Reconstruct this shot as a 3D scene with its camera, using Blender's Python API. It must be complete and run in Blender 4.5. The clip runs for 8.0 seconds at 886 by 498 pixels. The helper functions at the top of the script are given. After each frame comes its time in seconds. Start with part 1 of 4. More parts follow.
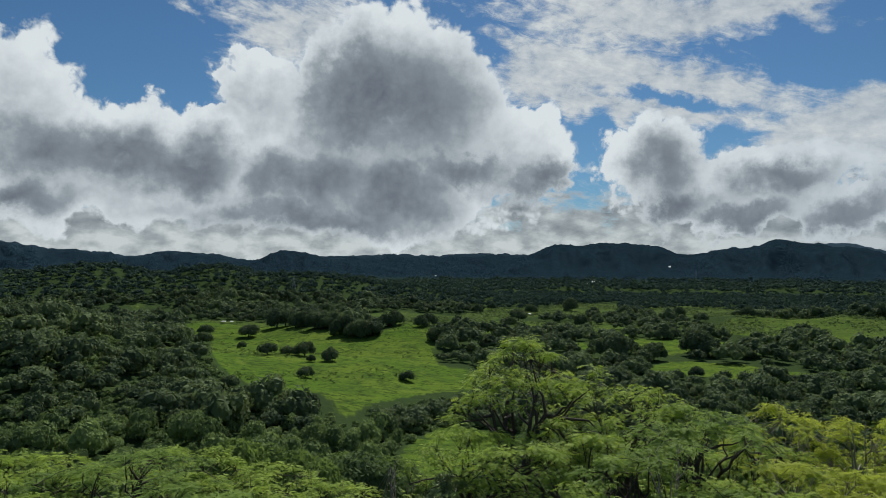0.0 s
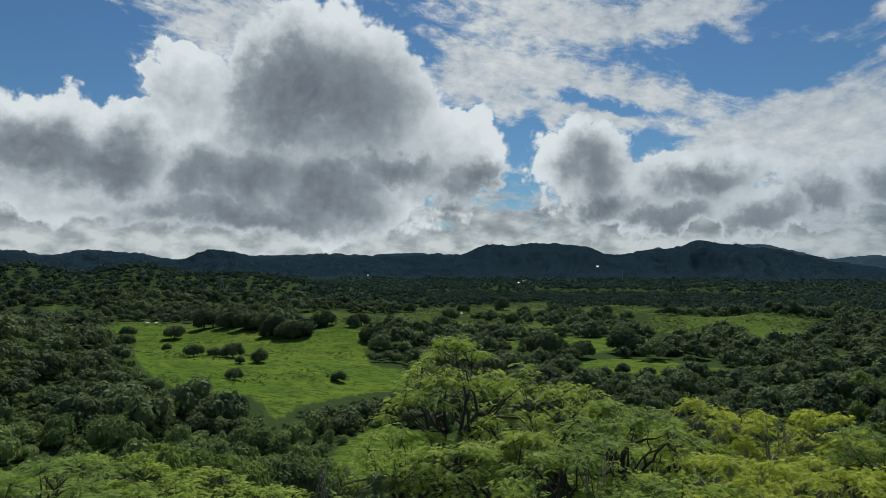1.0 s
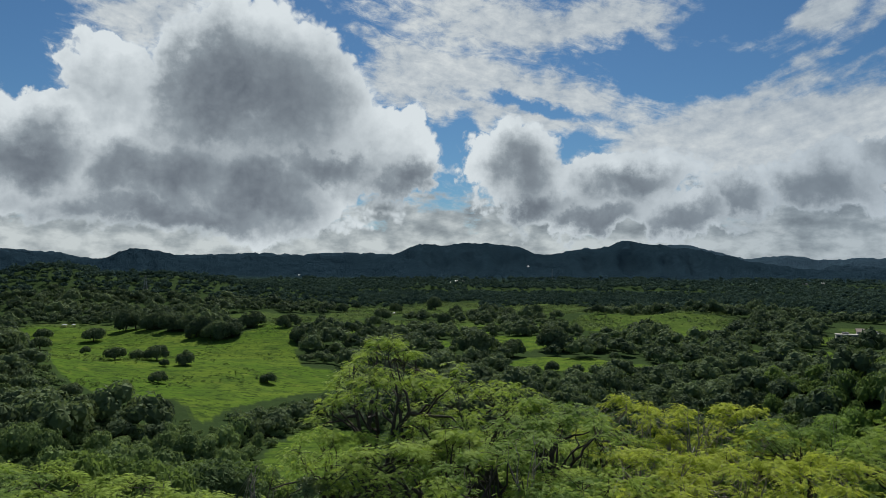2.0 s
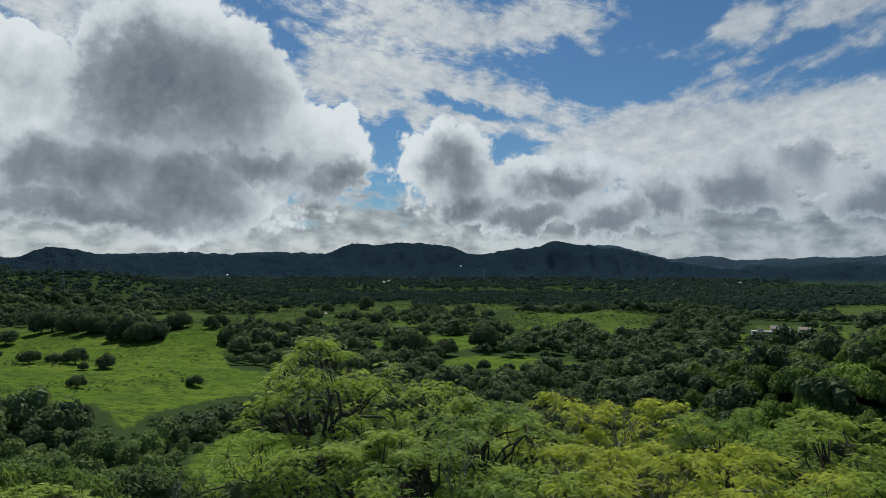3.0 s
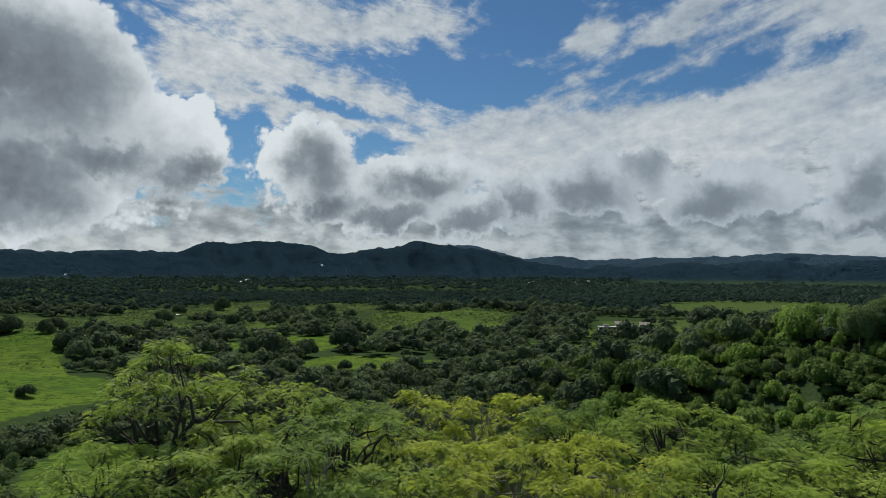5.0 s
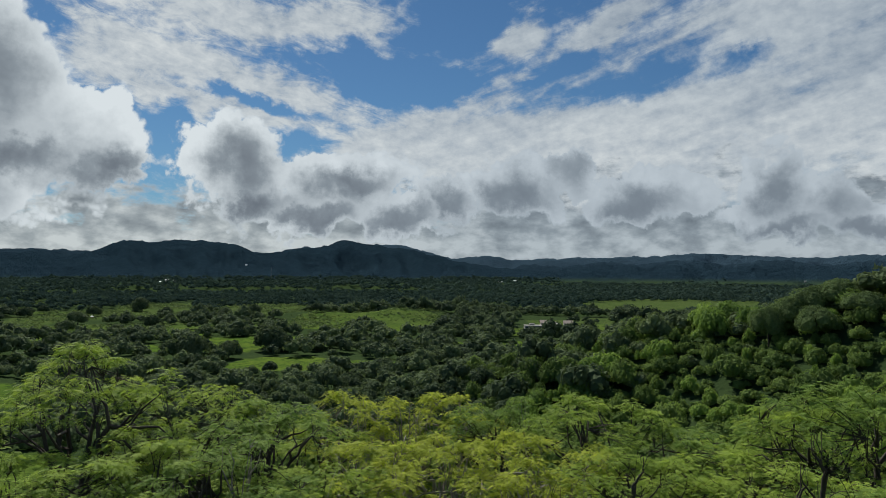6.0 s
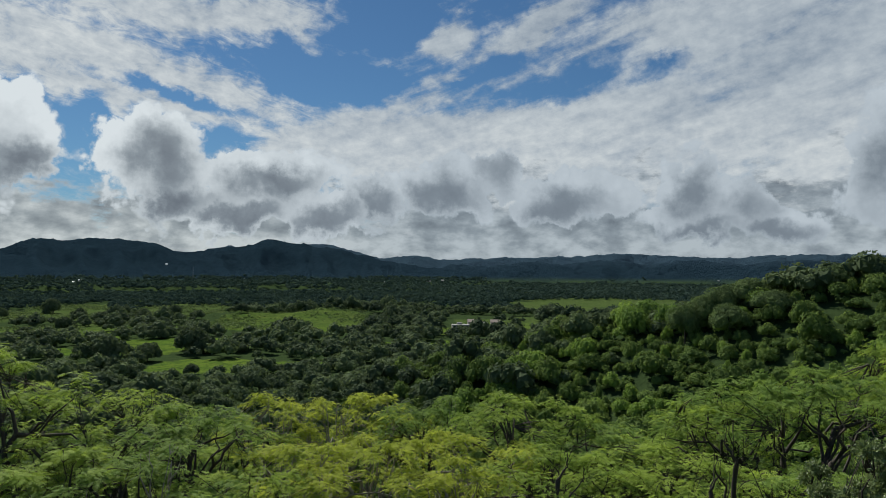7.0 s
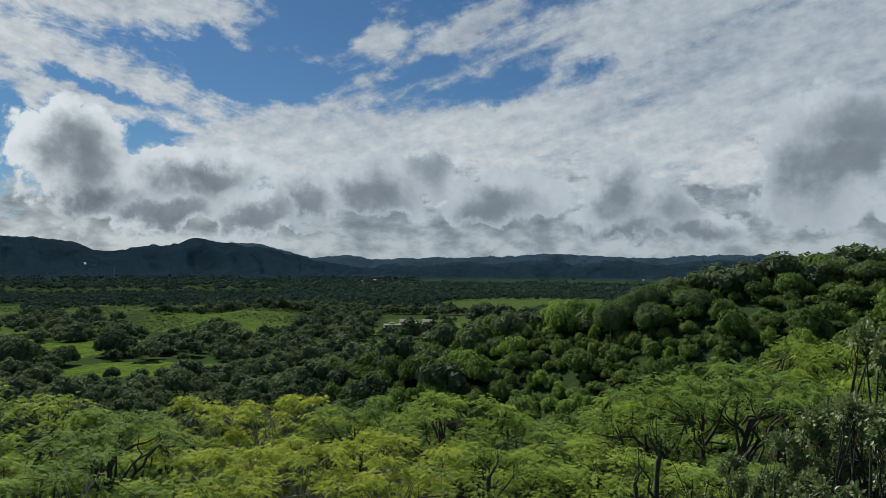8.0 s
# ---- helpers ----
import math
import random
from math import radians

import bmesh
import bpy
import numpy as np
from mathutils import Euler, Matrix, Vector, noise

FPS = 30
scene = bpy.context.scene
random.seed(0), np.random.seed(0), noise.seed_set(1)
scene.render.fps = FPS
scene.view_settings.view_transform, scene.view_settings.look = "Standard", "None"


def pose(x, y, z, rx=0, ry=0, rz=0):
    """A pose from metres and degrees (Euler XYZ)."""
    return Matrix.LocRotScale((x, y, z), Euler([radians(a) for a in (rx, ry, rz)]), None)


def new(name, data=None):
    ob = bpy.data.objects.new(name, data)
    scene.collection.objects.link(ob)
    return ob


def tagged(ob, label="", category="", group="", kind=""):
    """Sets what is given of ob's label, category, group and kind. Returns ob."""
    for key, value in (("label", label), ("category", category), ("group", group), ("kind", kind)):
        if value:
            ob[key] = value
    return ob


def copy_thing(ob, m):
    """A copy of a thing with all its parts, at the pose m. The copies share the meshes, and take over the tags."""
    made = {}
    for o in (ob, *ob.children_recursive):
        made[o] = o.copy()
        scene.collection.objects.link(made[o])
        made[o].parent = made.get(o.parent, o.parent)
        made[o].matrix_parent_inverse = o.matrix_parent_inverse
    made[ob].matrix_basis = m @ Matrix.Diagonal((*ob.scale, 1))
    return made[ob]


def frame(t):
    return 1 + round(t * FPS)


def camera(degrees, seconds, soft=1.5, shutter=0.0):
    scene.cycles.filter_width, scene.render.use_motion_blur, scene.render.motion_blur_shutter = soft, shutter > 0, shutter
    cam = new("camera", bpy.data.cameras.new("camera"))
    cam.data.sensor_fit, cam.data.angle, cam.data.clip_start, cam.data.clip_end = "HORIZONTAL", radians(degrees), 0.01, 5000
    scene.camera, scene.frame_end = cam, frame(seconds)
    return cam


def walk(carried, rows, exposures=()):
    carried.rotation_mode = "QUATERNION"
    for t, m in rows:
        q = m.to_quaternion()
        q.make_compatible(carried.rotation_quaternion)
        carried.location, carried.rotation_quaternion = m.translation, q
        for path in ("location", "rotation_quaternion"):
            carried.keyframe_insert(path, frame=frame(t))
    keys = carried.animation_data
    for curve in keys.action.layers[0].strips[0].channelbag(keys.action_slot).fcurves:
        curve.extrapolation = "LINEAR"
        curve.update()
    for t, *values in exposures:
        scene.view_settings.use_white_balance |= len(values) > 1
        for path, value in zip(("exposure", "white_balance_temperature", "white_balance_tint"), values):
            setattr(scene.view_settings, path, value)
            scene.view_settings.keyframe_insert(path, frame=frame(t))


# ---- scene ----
# ---- camera: a drone that hovers over a wooded hill and turns to the right ----
EYE = 46.0
cam = camera(64.2, 8.0, 0.8)
TURN = [(0.0, 0.0), (0.5, -2.73), (1.0, -5.45), (1.5, -8.19), (3.0, -16.36), (3.5, -19.10), (4.0, -21.87),
        (4.5, -24.67), (6.0, -33.36), (6.5, -36.27), (7.0, -39.18), (7.5, -42.08), (8.0, -44.67)]
walk(cam, [(t, pose(0, 0, EYE, 91.82, -0.27, yaw)) for t, yaw in TURN])

# ---- light: sun ahead and high, sky with cumulus and a thin high veil ----
SUN_AZ, SUN_EL = 9.0, 44.0
sun = new("sun", bpy.data.lights.new("sun", "SUN"))
sun.data.energy, sun.data.angle, sun.data.color = 5.0, radians(0.6), (1.0, 0.96, 0.88)
sun.matrix_world = pose(0, 0, 300, 90 - SUN_EL, 0, 180 - SUN_AZ)


class Nodes:
    """Short hand for building a node tree."""

    def __init__(self, tree):
        self.tree = tree
        tree.nodes.clear()

    def add(self, kind, **values):
        node = self.tree.nodes.new(kind)
        for key, value in values.items():
            if key == "operation":
                node.operation = value
            elif key == "data_type":
                node.data_type = value
            elif key == "blend_type":
                node.blend_type = value
        return node

    def put(self, socket, value):
        if isinstance(value, bpy.types.NodeSocket):
            self.tree.links.new(value, socket)
        else:
            socket.default_value = value

    def math(self, op, a, b=0.0, c=0.0, clamp=False):
        n = self.add("ShaderNodeMath", operation=op)
        n.use_clamp = clamp
        for s, v in zip(n.inputs, (a, b, c)):
            self.put(s, v)
        return n.outputs[0]

    def vec(self, op, a, b=(0, 0, 0)):
        n = self.add("ShaderNodeVectorMath", operation=op)
        self.put(n.inputs[0], a)
        if op == "SCALE":
            self.put(n.inputs["Scale"], b)
        else:
            self.put(n.inputs[1], b)
        return n.outputs["Value"] if op in ("LENGTH", "DOT_PRODUCT") else n.outputs[0]

    def noise(self, vector, scale, detail=4.0, rough=0.55, out="Fac", lac=2.0, warp=0.0):
        n = self.add("ShaderNodeTexNoise")
        self.put(n.inputs["Vector"], vector)
        for key, v in (("Scale", scale), ("Detail", detail), ("Roughness", rough), ("Lacunarity", lac), ("Distortion", warp)):
            self.put(n.inputs[key], v)
        return n.outputs[out]

    def ramp(self, fac, stops, smooth=False):
        n = self.add("ShaderNodeValToRGB")
        n.color_ramp.interpolation = "EASE" if smooth else "LINEAR"
        while len(n.color_ramp.elements) < len(stops):
            n.color_ramp.elements.new(0.5)
        for e, (p, c) in zip(n.color_ramp.elements, stops):
            e.position, e.color = p, (*c, 1) if not isinstance(c, (int, float)) else (c, c, c, 1)
        self.put(n.inputs[0], fac)
        return n.outputs[0]

    def step(self, v, lo, hi, a=0.0, b=1.0):
        n = self.add("ShaderNodeMapRange")
        n.interpolation_type = "SMOOTHSTEP"
        for s, x in zip(n.inputs, (v, lo, hi, a, b)):
            self.put(s, x)
        return n.outputs[0]

    def mix(self, fac, a, b, how="MIX"):
        n = self.add("ShaderNodeMix", data_type="RGBA", blend_type=how)
        for s, x in ((n.inputs[0], fac), (n.inputs[6], a), (n.inputs[7], b)):
            self.put(s, (*x, 1) if isinstance(x, tuple) and len(x) == 3 else x)
        return n.outputs[2]


def make_world():
    world = bpy.data.worlds.new("sky")
    scene.world = world
    world.use_nodes = True
    g = Nodes(world.node_tree)
    sky = g.add("ShaderNodeTexSky")
    sky.sky_type, sky.sun_disc = "NISHITA", False
    sky.sun_elevation, sky.sun_rotation = radians(SUN_EL), radians(SUN_AZ)
    sky.air_density, sky.dust_density, sky.ozone_density = 1.0, 0.15, 3.0
    way = g.add("ShaderNodeTexCoord").outputs["Generated"]
    xyz = g.add("ShaderNodeSeparateXYZ")
    g.put(xyz.inputs[0], way)
    x, y, z = xyz.outputs
    az = g.math("MULTIPLY", g.math("ARCTAN2", x, y), 57.2958)
    el = g.math("MULTIPLY", g.math("ARCSINE", z), 57.2958)
    flat = g.add("ShaderNodeCombineXYZ")
    g.put(flat.inputs[0], az)
    g.put(flat.inputs[1], el)
    flat = flat.outputs[0]
    # billowing edges: the plan of the sky is warped at three sizes
    big = g.vec("SUBTRACT", g.noise(way, 7.0, 2.0, 0.5, "Color"), (0.5, 0.5, 0.5))
    mid = g.vec("SUBTRACT", g.noise(way, 22.0, 6.0, 0.62, "Color"), (0.5, 0.5, 0.5))
    warped = g.vec("ADD", flat, g.vec("ADD", g.vec("SCALE", big, 5.0), g.vec("SCALE", mid, 4.2)))

    def spun(vector, degrees):
        rot = g.add("ShaderNodeVectorRotate")
        rot.rotation_type = "Z_AXIS"
        g.put(rot.inputs["Vector"], vector)
        g.put(rot.inputs["Angle"], radians(degrees))
        return rot.outputs[0]

    def heap(blobs, pos):
        """The depth inside a heap of round cloud towers: (azimuth, elevation, half width, half height)."""
        total = None
        for a, e, w, h, *lean in blobs:
            away = g.vec("SUBTRACT", pos, (a, e, 0))
            if lean:
                away = spun(away, -lean[0])
            r = g.vec("LENGTH", g.vec("MULTIPLY", away, (1 / w, 1 / h, 0)))
            d = g.math("SUBTRACT", 1.0, r)
            if total is None:
                total = d
            else:
                n = g.math("SMOOTH_MAX", total, d, 0.25)
                total = n
        return total

    towers = TOWERS_WEST + TOWERS_NORTH + TOWERS_EAST
    body = heap(towers, warped)
    above = heap(towers, g.vec("ADD", warped, (0.5, 1.5, 0)))
    dark = heap(BASES_WEST + BASES_EAST, warped)
    grain = g.noise(way, 11.0, 9.0, 0.58)
    fine = g.noise(way, 40.0, 6.0, 0.6)
    puff = None
    for size, weight in ((7.0, 0.40), (16.0, 0.28), (36.0, 0.20), (80.0, 0.12)):
        n = g.noise(g.vec("ADD", way, (size, 0.3, 0.7)), size, 1.0, 0.5)
        n = g.math("MULTIPLY", g.math("ABSOLUTE", g.math("MULTIPLY_ADD", n, 2.0, -1.0)), weight)
        puff = n if puff is None else g.math("ADD", puff, n)
    rough = g.math("ADD", g.math("MULTIPLY_ADD", puff, 1.5, -0.20), g.math("MULTIPLY_ADD", grain, 0.5, -0.25))
    depth = g.math("ADD", body, rough)
    cover = g.step(depth, -0.06, 0.14)
    shade = g.step(g.math("ADD", dark, g.math("MULTIPLY_ADD", grain, 0.8, -0.4)), -0.62, 0.80)
    under = g.step(g.math("ADD", above, g.math("MULTIPLY", rough, 0.8)), -0.15, 0.70)
    tone = g.math("ADD", g.math("MULTIPLY", shade, 0.54), g.math("MULTIPLY", under, 0.26))
    tone = g.math("ADD", tone, g.math("MULTIPLY_ADD", fine, 0.26, -0.13))
    tone = g.math("SUBTRACT", tone, g.math("MULTIPLY_ADD", puff, 0.75, -0.11))
    tone = g.math("MULTIPLY", tone, g.step(depth, 0.0, 0.5, 0.5, 1.0))
    east = g.step(az, 12.0, 45.0)
    tone = g.math("ADD", tone, g.math("MULTIPLY", east, g.math("MULTIPLY_ADD", tone, -0.38, 0.13)))
    lit = g.ramp(tone, [(0.0, (0.685, 0.745, 0.775)), (0.25, (0.48, 0.535, 0.57)), (0.55, (0.255, 0.298, 0.335)), (1.0, (0.098, 0.119, 0.150))])
    lit = g.mix(east, lit, g.mix(1.0, lit, (0.79, 0.82, 0.86), "MULTIPLY"))
    # thin high veil, rippled and drawn out along the wind: down towards the east over the meadow, up towards it beyond the peak
    turned_east = g.step(az, 24.0, 40.0)
    ripples = []
    for lean, stretch, share in ((-13.0, (0.20, 0.56, 1.0), 0.45), (17.0, (0.10, 0.46, 1.0), 0.30)):
        along = g.vec("MULTIPLY", spun(flat, -lean), stretch)
        wide = g.noise(along, 0.55, 4.0, 0.55, warp=0.6)
        close = g.noise(along, 2.1, 7.0, 0.66, warp=0.9)
        ripples.append(g.math("ADD", g.math("MULTIPLY", wide, 1.0 - share), g.math("MULTIPLY", close, share)))
    ripple = g.math("ADD", g.math("MULTIPLY", ripples[0], g.math("SUBTRACT", 1.0, turned_east)), g.math("MULTIPLY", ripples[1], turned_east))
    curdled = g.noise(g.vec("MULTIPLY", flat, (0.55, 0.8, 1.0)), 1.2, 6.0, 0.62)
    drift = g.vec("ADD", flat, g.vec("ADD", g.vec("SCALE", big, 3.5), g.vec("SCALE", mid, 2.5)))
    sheets = heap(VEIL_SHEETS, drift)
    gaps = heap(BLUE_GAPS, drift)
    low = g.math("ADD", g.step(el, 9.0, 3.0, 0.0, 0.5), g.math("MULTIPLY", g.step(el, 13.5, 9.5, 0.0, 0.55), g.step(az, 24.0, 34.0)))
    side = g.step(az, 12.0, 40.0, -0.24, 0.0)
    side = g.math("ADD", side, g.step(az, 42.0, 74.0, 0.0, 0.30))
    veil = g.math("ADD", g.math("MULTIPLY", g.math("MAXIMUM", sheets, -0.6), 1.15), g.math("MULTIPLY", g.math("MAXIMUM", gaps, -0.35), -1.25))
    veil = g.math("ADD", veil, g.math("MULTIPLY", g.math("ADD", g.math("MULTIPLY_ADD", ripple, 4.2, -2.10), g.math("MULTIPLY_ADD", curdled, 1.5, -0.75)), g.step(az, 40.0, 60.0, 1.0, 0.62)))
    veil = g.step(g.math("ADD", veil, g.math("ADD", low, side)), -0.36, 0.80, 0.0, 0.96)
    veil_colour = g.ramp(g.math("ADD", g.math("MULTIPLY", ripple, 0.6), g.math("MULTIPLY", curdled, 0.4)), [(0.38, (0.36, 0.42, 0.48)), (0.62, (0.66, 0.70, 0.705))])
    # far bank of cloud along the horizon
    bank_edge = g.math("MULTIPLY_ADD", g.noise(g.vec("MULTIPLY", flat, (0.16, 0.35, 1.0)), 1.3, 6.0, 0.6), 17.0, -2.0)
    bank = g.step(g.math("SUBTRACT", bank_edge, el), -1.0, 1.6, 0.0, 0.96)
    bank_tone = g.noise(g.vec("MULTIPLY", flat, (0.34, 0.60, 1.0)), 1.2, 6.0, 0.55)
    bank_tone = g.math("ADD", bank_tone, g.step(el, 3.6, 2.0, 0.0, 0.13))
    bank_colour = g.ramp(bank_tone, [(0.3, (0.18, 0.208, 0.23)), (0.5, (0.32, 0.36, 0.38)), (0.70, (0.56, 0.605, 0.61))])
    bank_colour = g.mix(east, bank_colour, g.mix(1.0, bank_colour, (0.76, 0.80, 0.86), "MULTIPLY"))
    veil_colour = g.mix(g.math("MULTIPLY", east, g.step(el, 9.0, 15.0, 0.15, 1.0)), veil_colour, g.mix(1.0, veil_colour, (0.74, 0.78, 0.83), "MULTIPLY"))
    colour = g.mix(bank, veil_colour, bank_colour)
    alpha = g.math("MAXIMUM", veil, bank)
    colour = g.mix(cover, colour, lit)
    alpha = g.math("MAXIMUM", alpha, cover)
    clear = g.add("ShaderNodeBackground")
    g.put(clear.inputs[0], g.mix(1.0, sky.outputs[0], (0.58, 0.88, 1.08), "MULTIPLY"))
    g.put(clear.inputs[1], 0.05)
    cloud = g.add("ShaderNodeBackground")
    g.put(cloud.inputs[0], colour)
    g.put(cloud.inputs[1], 1.0)
    both = g.add("ShaderNodeMixShader")
    g.put(both.inputs[0], alpha)
    g.put(both.inputs[1], clear.outputs[0])
    g.put(both.inputs[2], cloud.outputs[0])
    g.put(g.add("ShaderNodeOutputWorld").inputs[0], both.outputs[0])


# cloud towers: azimuth, elevation, half width, half height in degrees
TOWERS_WEST = [
    (-31.4, 12.7, 4.6, 4.2), (-30.3, 9.0, 6.0, 4.5), (-23.7, 10.4, 4.3, 3.2), (-20.1, 8.9, 5.6, 3.2),
    (-24.4, 6.2, 10.5, 3.1), (-30.5, 5.4, 4.7, 3.0), (-16.3, 6.5, 4.2, 2.8),
]
TOWERS_NORTH = [
    (-4.4, 15.7, 6.6, 6.0), (-7.6, 13.5, 5.4, 4.9), (0.2, 12.7, 5.0, 5.5), (4.4, 9.6, 6.0, 3.3), (8.0, 8.7, 2.7, 2.7),
    (-10.2, 8.1, 5.9, 3.8), (-13.8, 7.1, 3.1, 3.2), (-6.2, 5.9, 12.0, 3.3), (-2.1, 8.2, 8.2, 4.4), (-15.1, 13.9, 3.6, 2.7),
    (-18.5, 11.2, 3.0, 1.6), (-15.0, 10.4, 2.6, 2.0),
]
TOWERS_EAST = [
    (16.8, 8.4, 3.9, 3.5), (18.9, 6.2, 2.8, 3.0), (25.2, 7.2, 5.6, 2.4), (23.6, 4.8, 6.6, 1.9), (29.9, 4.1, 4.0, 1.8),
    (39.3, 6.7, 3.2, 2.4), (34.2, 5.5, 3.2, 1.8), (47.9, 5.0, 3.5, 2.1), (43.8, 8.2, 2.3, 1.6), (29.7, 4.1, 4.2, 1.3),
    (58.8, 6.5, 2.7, 2.9), (61.8, 5.5, 3.0, 2.4), (65.4, 4.2, 3.6, 2.1), (58.4, 4.0, 4.1, 1.5), (51.4, 6.3, 3.9, 2.0),
    (74.6, 9.3, 5.0, 3.8), (72.8, 5.8, 4.3, 2.9),
]
# their thick grey undersides
BASES_WEST = [
    (-4.4, 13.3, 8.0, 4.3), (-7.6, 14.8, 3.4, 2.8), (-13.3, 7.8, 2.7, 2.2), (-10.2, 4.3, 8.9, 1.6), (-3.9, 6.4, 4.6, 2.3),
    (1.6, 8.5, 3.4, 1.4), (7.6, 6.9, 3.4, 1.4), (-25.9, 8.5, 7.4, 2.1), (-20.1, 8.1, 4.1, 1.6), (-30.9, 4.8, 3.4, 1.4),
    (-8.9, 7.2, 3.4, 2.3),
]
BASES_EAST = [
    (18.1, 8.4, 2.7, 2.4), (18.9, 5.3, 2.7, 1.6), (26.3, 6.7, 3.5, 1.2), (29.9, 3.8, 2.9, 0.9), (22.9, 4.1, 2.8, 0.9),
    (39.5, 6.2, 2.5, 1.9), (48.1, 4.8, 2.9, 1.5), (29.7, 3.7, 2.7, 0.8), (34.2, 5.5, 2.2, 1.4), (59.0, 6.5, 1.5, 2.4),
    (64.0, 5.6, 1.9, 1.5), (66.1, 3.3, 2.9, 1.2), (58.3, 3.2, 4.3, 0.8), (43.8, 8.7, 2.4, 1.0), (74.6, 7.3, 3.7, 1.9), (76.0, 10.4, 3.6, 2.2),
    (72.0, 2.2, 3.5, 0.6),
]
# sheets of thin high cloud
VEIL_SHEETS = [
    (-12.0, 18.4, 6.4, 2.8, -9.0), (-20.2, 19.5, 2.3, 0.8, -27.0), (-15.5, 14.8, 5.0, 2.1, -6.0), (9.4, 15.6, 8.7, 2.5, -7.0), (12.5, 13.1, 5.5, 1.8, -11.0),
    (18.6, 19.2, 11.9, 2.8, -5.0), (13.5, 15.5, 13.8, 1.7, -13.0), (18.1, 12.4, 7.8, 1.3, -11.0), (9.2, 13.8, 5.0, 1.7, -6.0), (33.6, 10.2, 15.1, 2.4, 5.0),
    (49.2, 10.0, 13.8, 3.2, 9.0), (38.5, 14.3, 7.8, 1.0, 21.0), (39.4, 18.9, 2.2, 1.2, 17.0), (46.9, 18.3, 4.4, 1.2, 24.0), (40.7, 15.6, 2.3, 0.7, 11.0),
    (46.8, 19.0, 5.0, 1.3, 27.0), (59.9, 18.2, 11.9, 2.2, 14.0), (70.7, 15.0, 10.6, 3.9, 6.0),
]
# clear blue between them
BLUE_GAPS = [
    (-22.7, 16.8, 6.0, 3.9, -0.0), (-25.0, 13.6, 3.4, 1.8, -0.0), (-31.0, 17.5, 3.7, 1.5, -6.0), (-0.9, 19.0, 1.3, 2.1, -42.0), (12.1, 10.1, 1.7, 2.5, -0.0),
    (22.0, 10.4, 2.7, 1.4, -6.0), (30.6, 16.0, 2.7, 1.6, -0.0), (18.1, 13.0, 4.4, 0.6, -6.0), (6.9, 12.1, 1.7, 0.6, -0.0), (-17.0, 10.1, 2.1, 1.1, -11.0),
    (29.6, 15.3, 7.8, 1.7, -11.0), (33.9, 19.0, 4.8, 2.4, 17.0), (1.5, 17.4, 3.2, 1.1, -17.0), (44.3, 17.1, 3.2, 1.0, 24.0), (42.4, 15.9, 6.9, 0.9, 22.0),
    (51.4, 15.7, 6.9, 1.4, 17.0), (56.3, 15.9, 2.8, 0.9, 27.0),
]
make_world()


# ---- materials ----
def principled(g, colour, rough=0.7, spec=0.3, normal=None, metal=0.0):
    b = g.add("ShaderNodeBsdfPrincipled")
    g.put(b.inputs["Base Color"], (*colour, 1) if isinstance(colour, tuple) else colour)
    g.put(b.inputs["Roughness"], rough)
    g.put(b.inputs["Specular IOR Level"], spec)
    g.put(b.inputs["Metallic"], metal)
    if normal is not None:
        g.put(b.inputs["Normal"], normal)
    return b.outputs[0]


def new_material(name):
    m = bpy.data.materials.new(name)
    m.use_nodes = True
    return m, Nodes(m.node_tree)


def leaf_material(name, dark, light, through_light=0.35, gloss=0.25, rough=0.55):
    """Foliage: colour varies from leaf to leaf and from tree to tree; light shines through."""
    m, g = new_material(name)
    island = g.add("ShaderNodeNewGeometry").outputs["Random Per Island"]
    tint = g.add("ShaderNodeAttribute")
    tint.attribute_name = "tint"
    one = g.add("ShaderNodeObjectInfo").outputs["Random"]
    fac = g.math("ADD", g.math("MULTIPLY", island, 0.28), g.math("ADD", g.math("MULTIPLY", tint.outputs["Fac"], 0.52), g.math("MULTIPLY", one, 0.2)))
    colour = g.mix(fac, dark, light)
    front = principled(g, colour, rough, gloss)
    back = g.add("ShaderNodeBsdfTranslucent")
    g.put(back.inputs[0], g.mix(0.5, colour, g.mix(1.0, colour, (1.0, 1.0, 0.5), "MULTIPLY")))
    mixed = g.add("ShaderNodeMixShader")
    g.put(mixed.inputs[0], through_light)
    g.put(mixed.inputs[1], front)
    g.put(mixed.inputs[2], back.outputs[0])
    g.put(g.add("ShaderNodeOutputMaterial").inputs[0], mixed.outputs[0])
    return m


def bark_material(name, dark, light):
    m, g = new_material(name)
    p = g.add("ShaderNodeTexCoord").outputs["Object"]
    grain = g.noise(g.vec("MULTIPLY", p, (9.0, 9.0, 2.0)), 2.0, 6.0, 0.65)
    patch = g.noise(p, 1.3, 3.0)
    colour = g.mix(g.math("ADD", g.math("MULTIPLY", grain, 0.6), g.math("MULTIPLY", patch, 0.4)), dark, light)
    bump = g.add("ShaderNodeBump")
    g.put(bump.inputs["Strength"], 0.6)
    g.put(bump.inputs["Distance"], 0.03)
    g.put(bump.inputs["Height"], grain)
    g.put(g.add("ShaderNodeOutputMaterial").inputs[0], principled(g, colour, 0.85, 0.2, bump.outputs[0]))
    return m


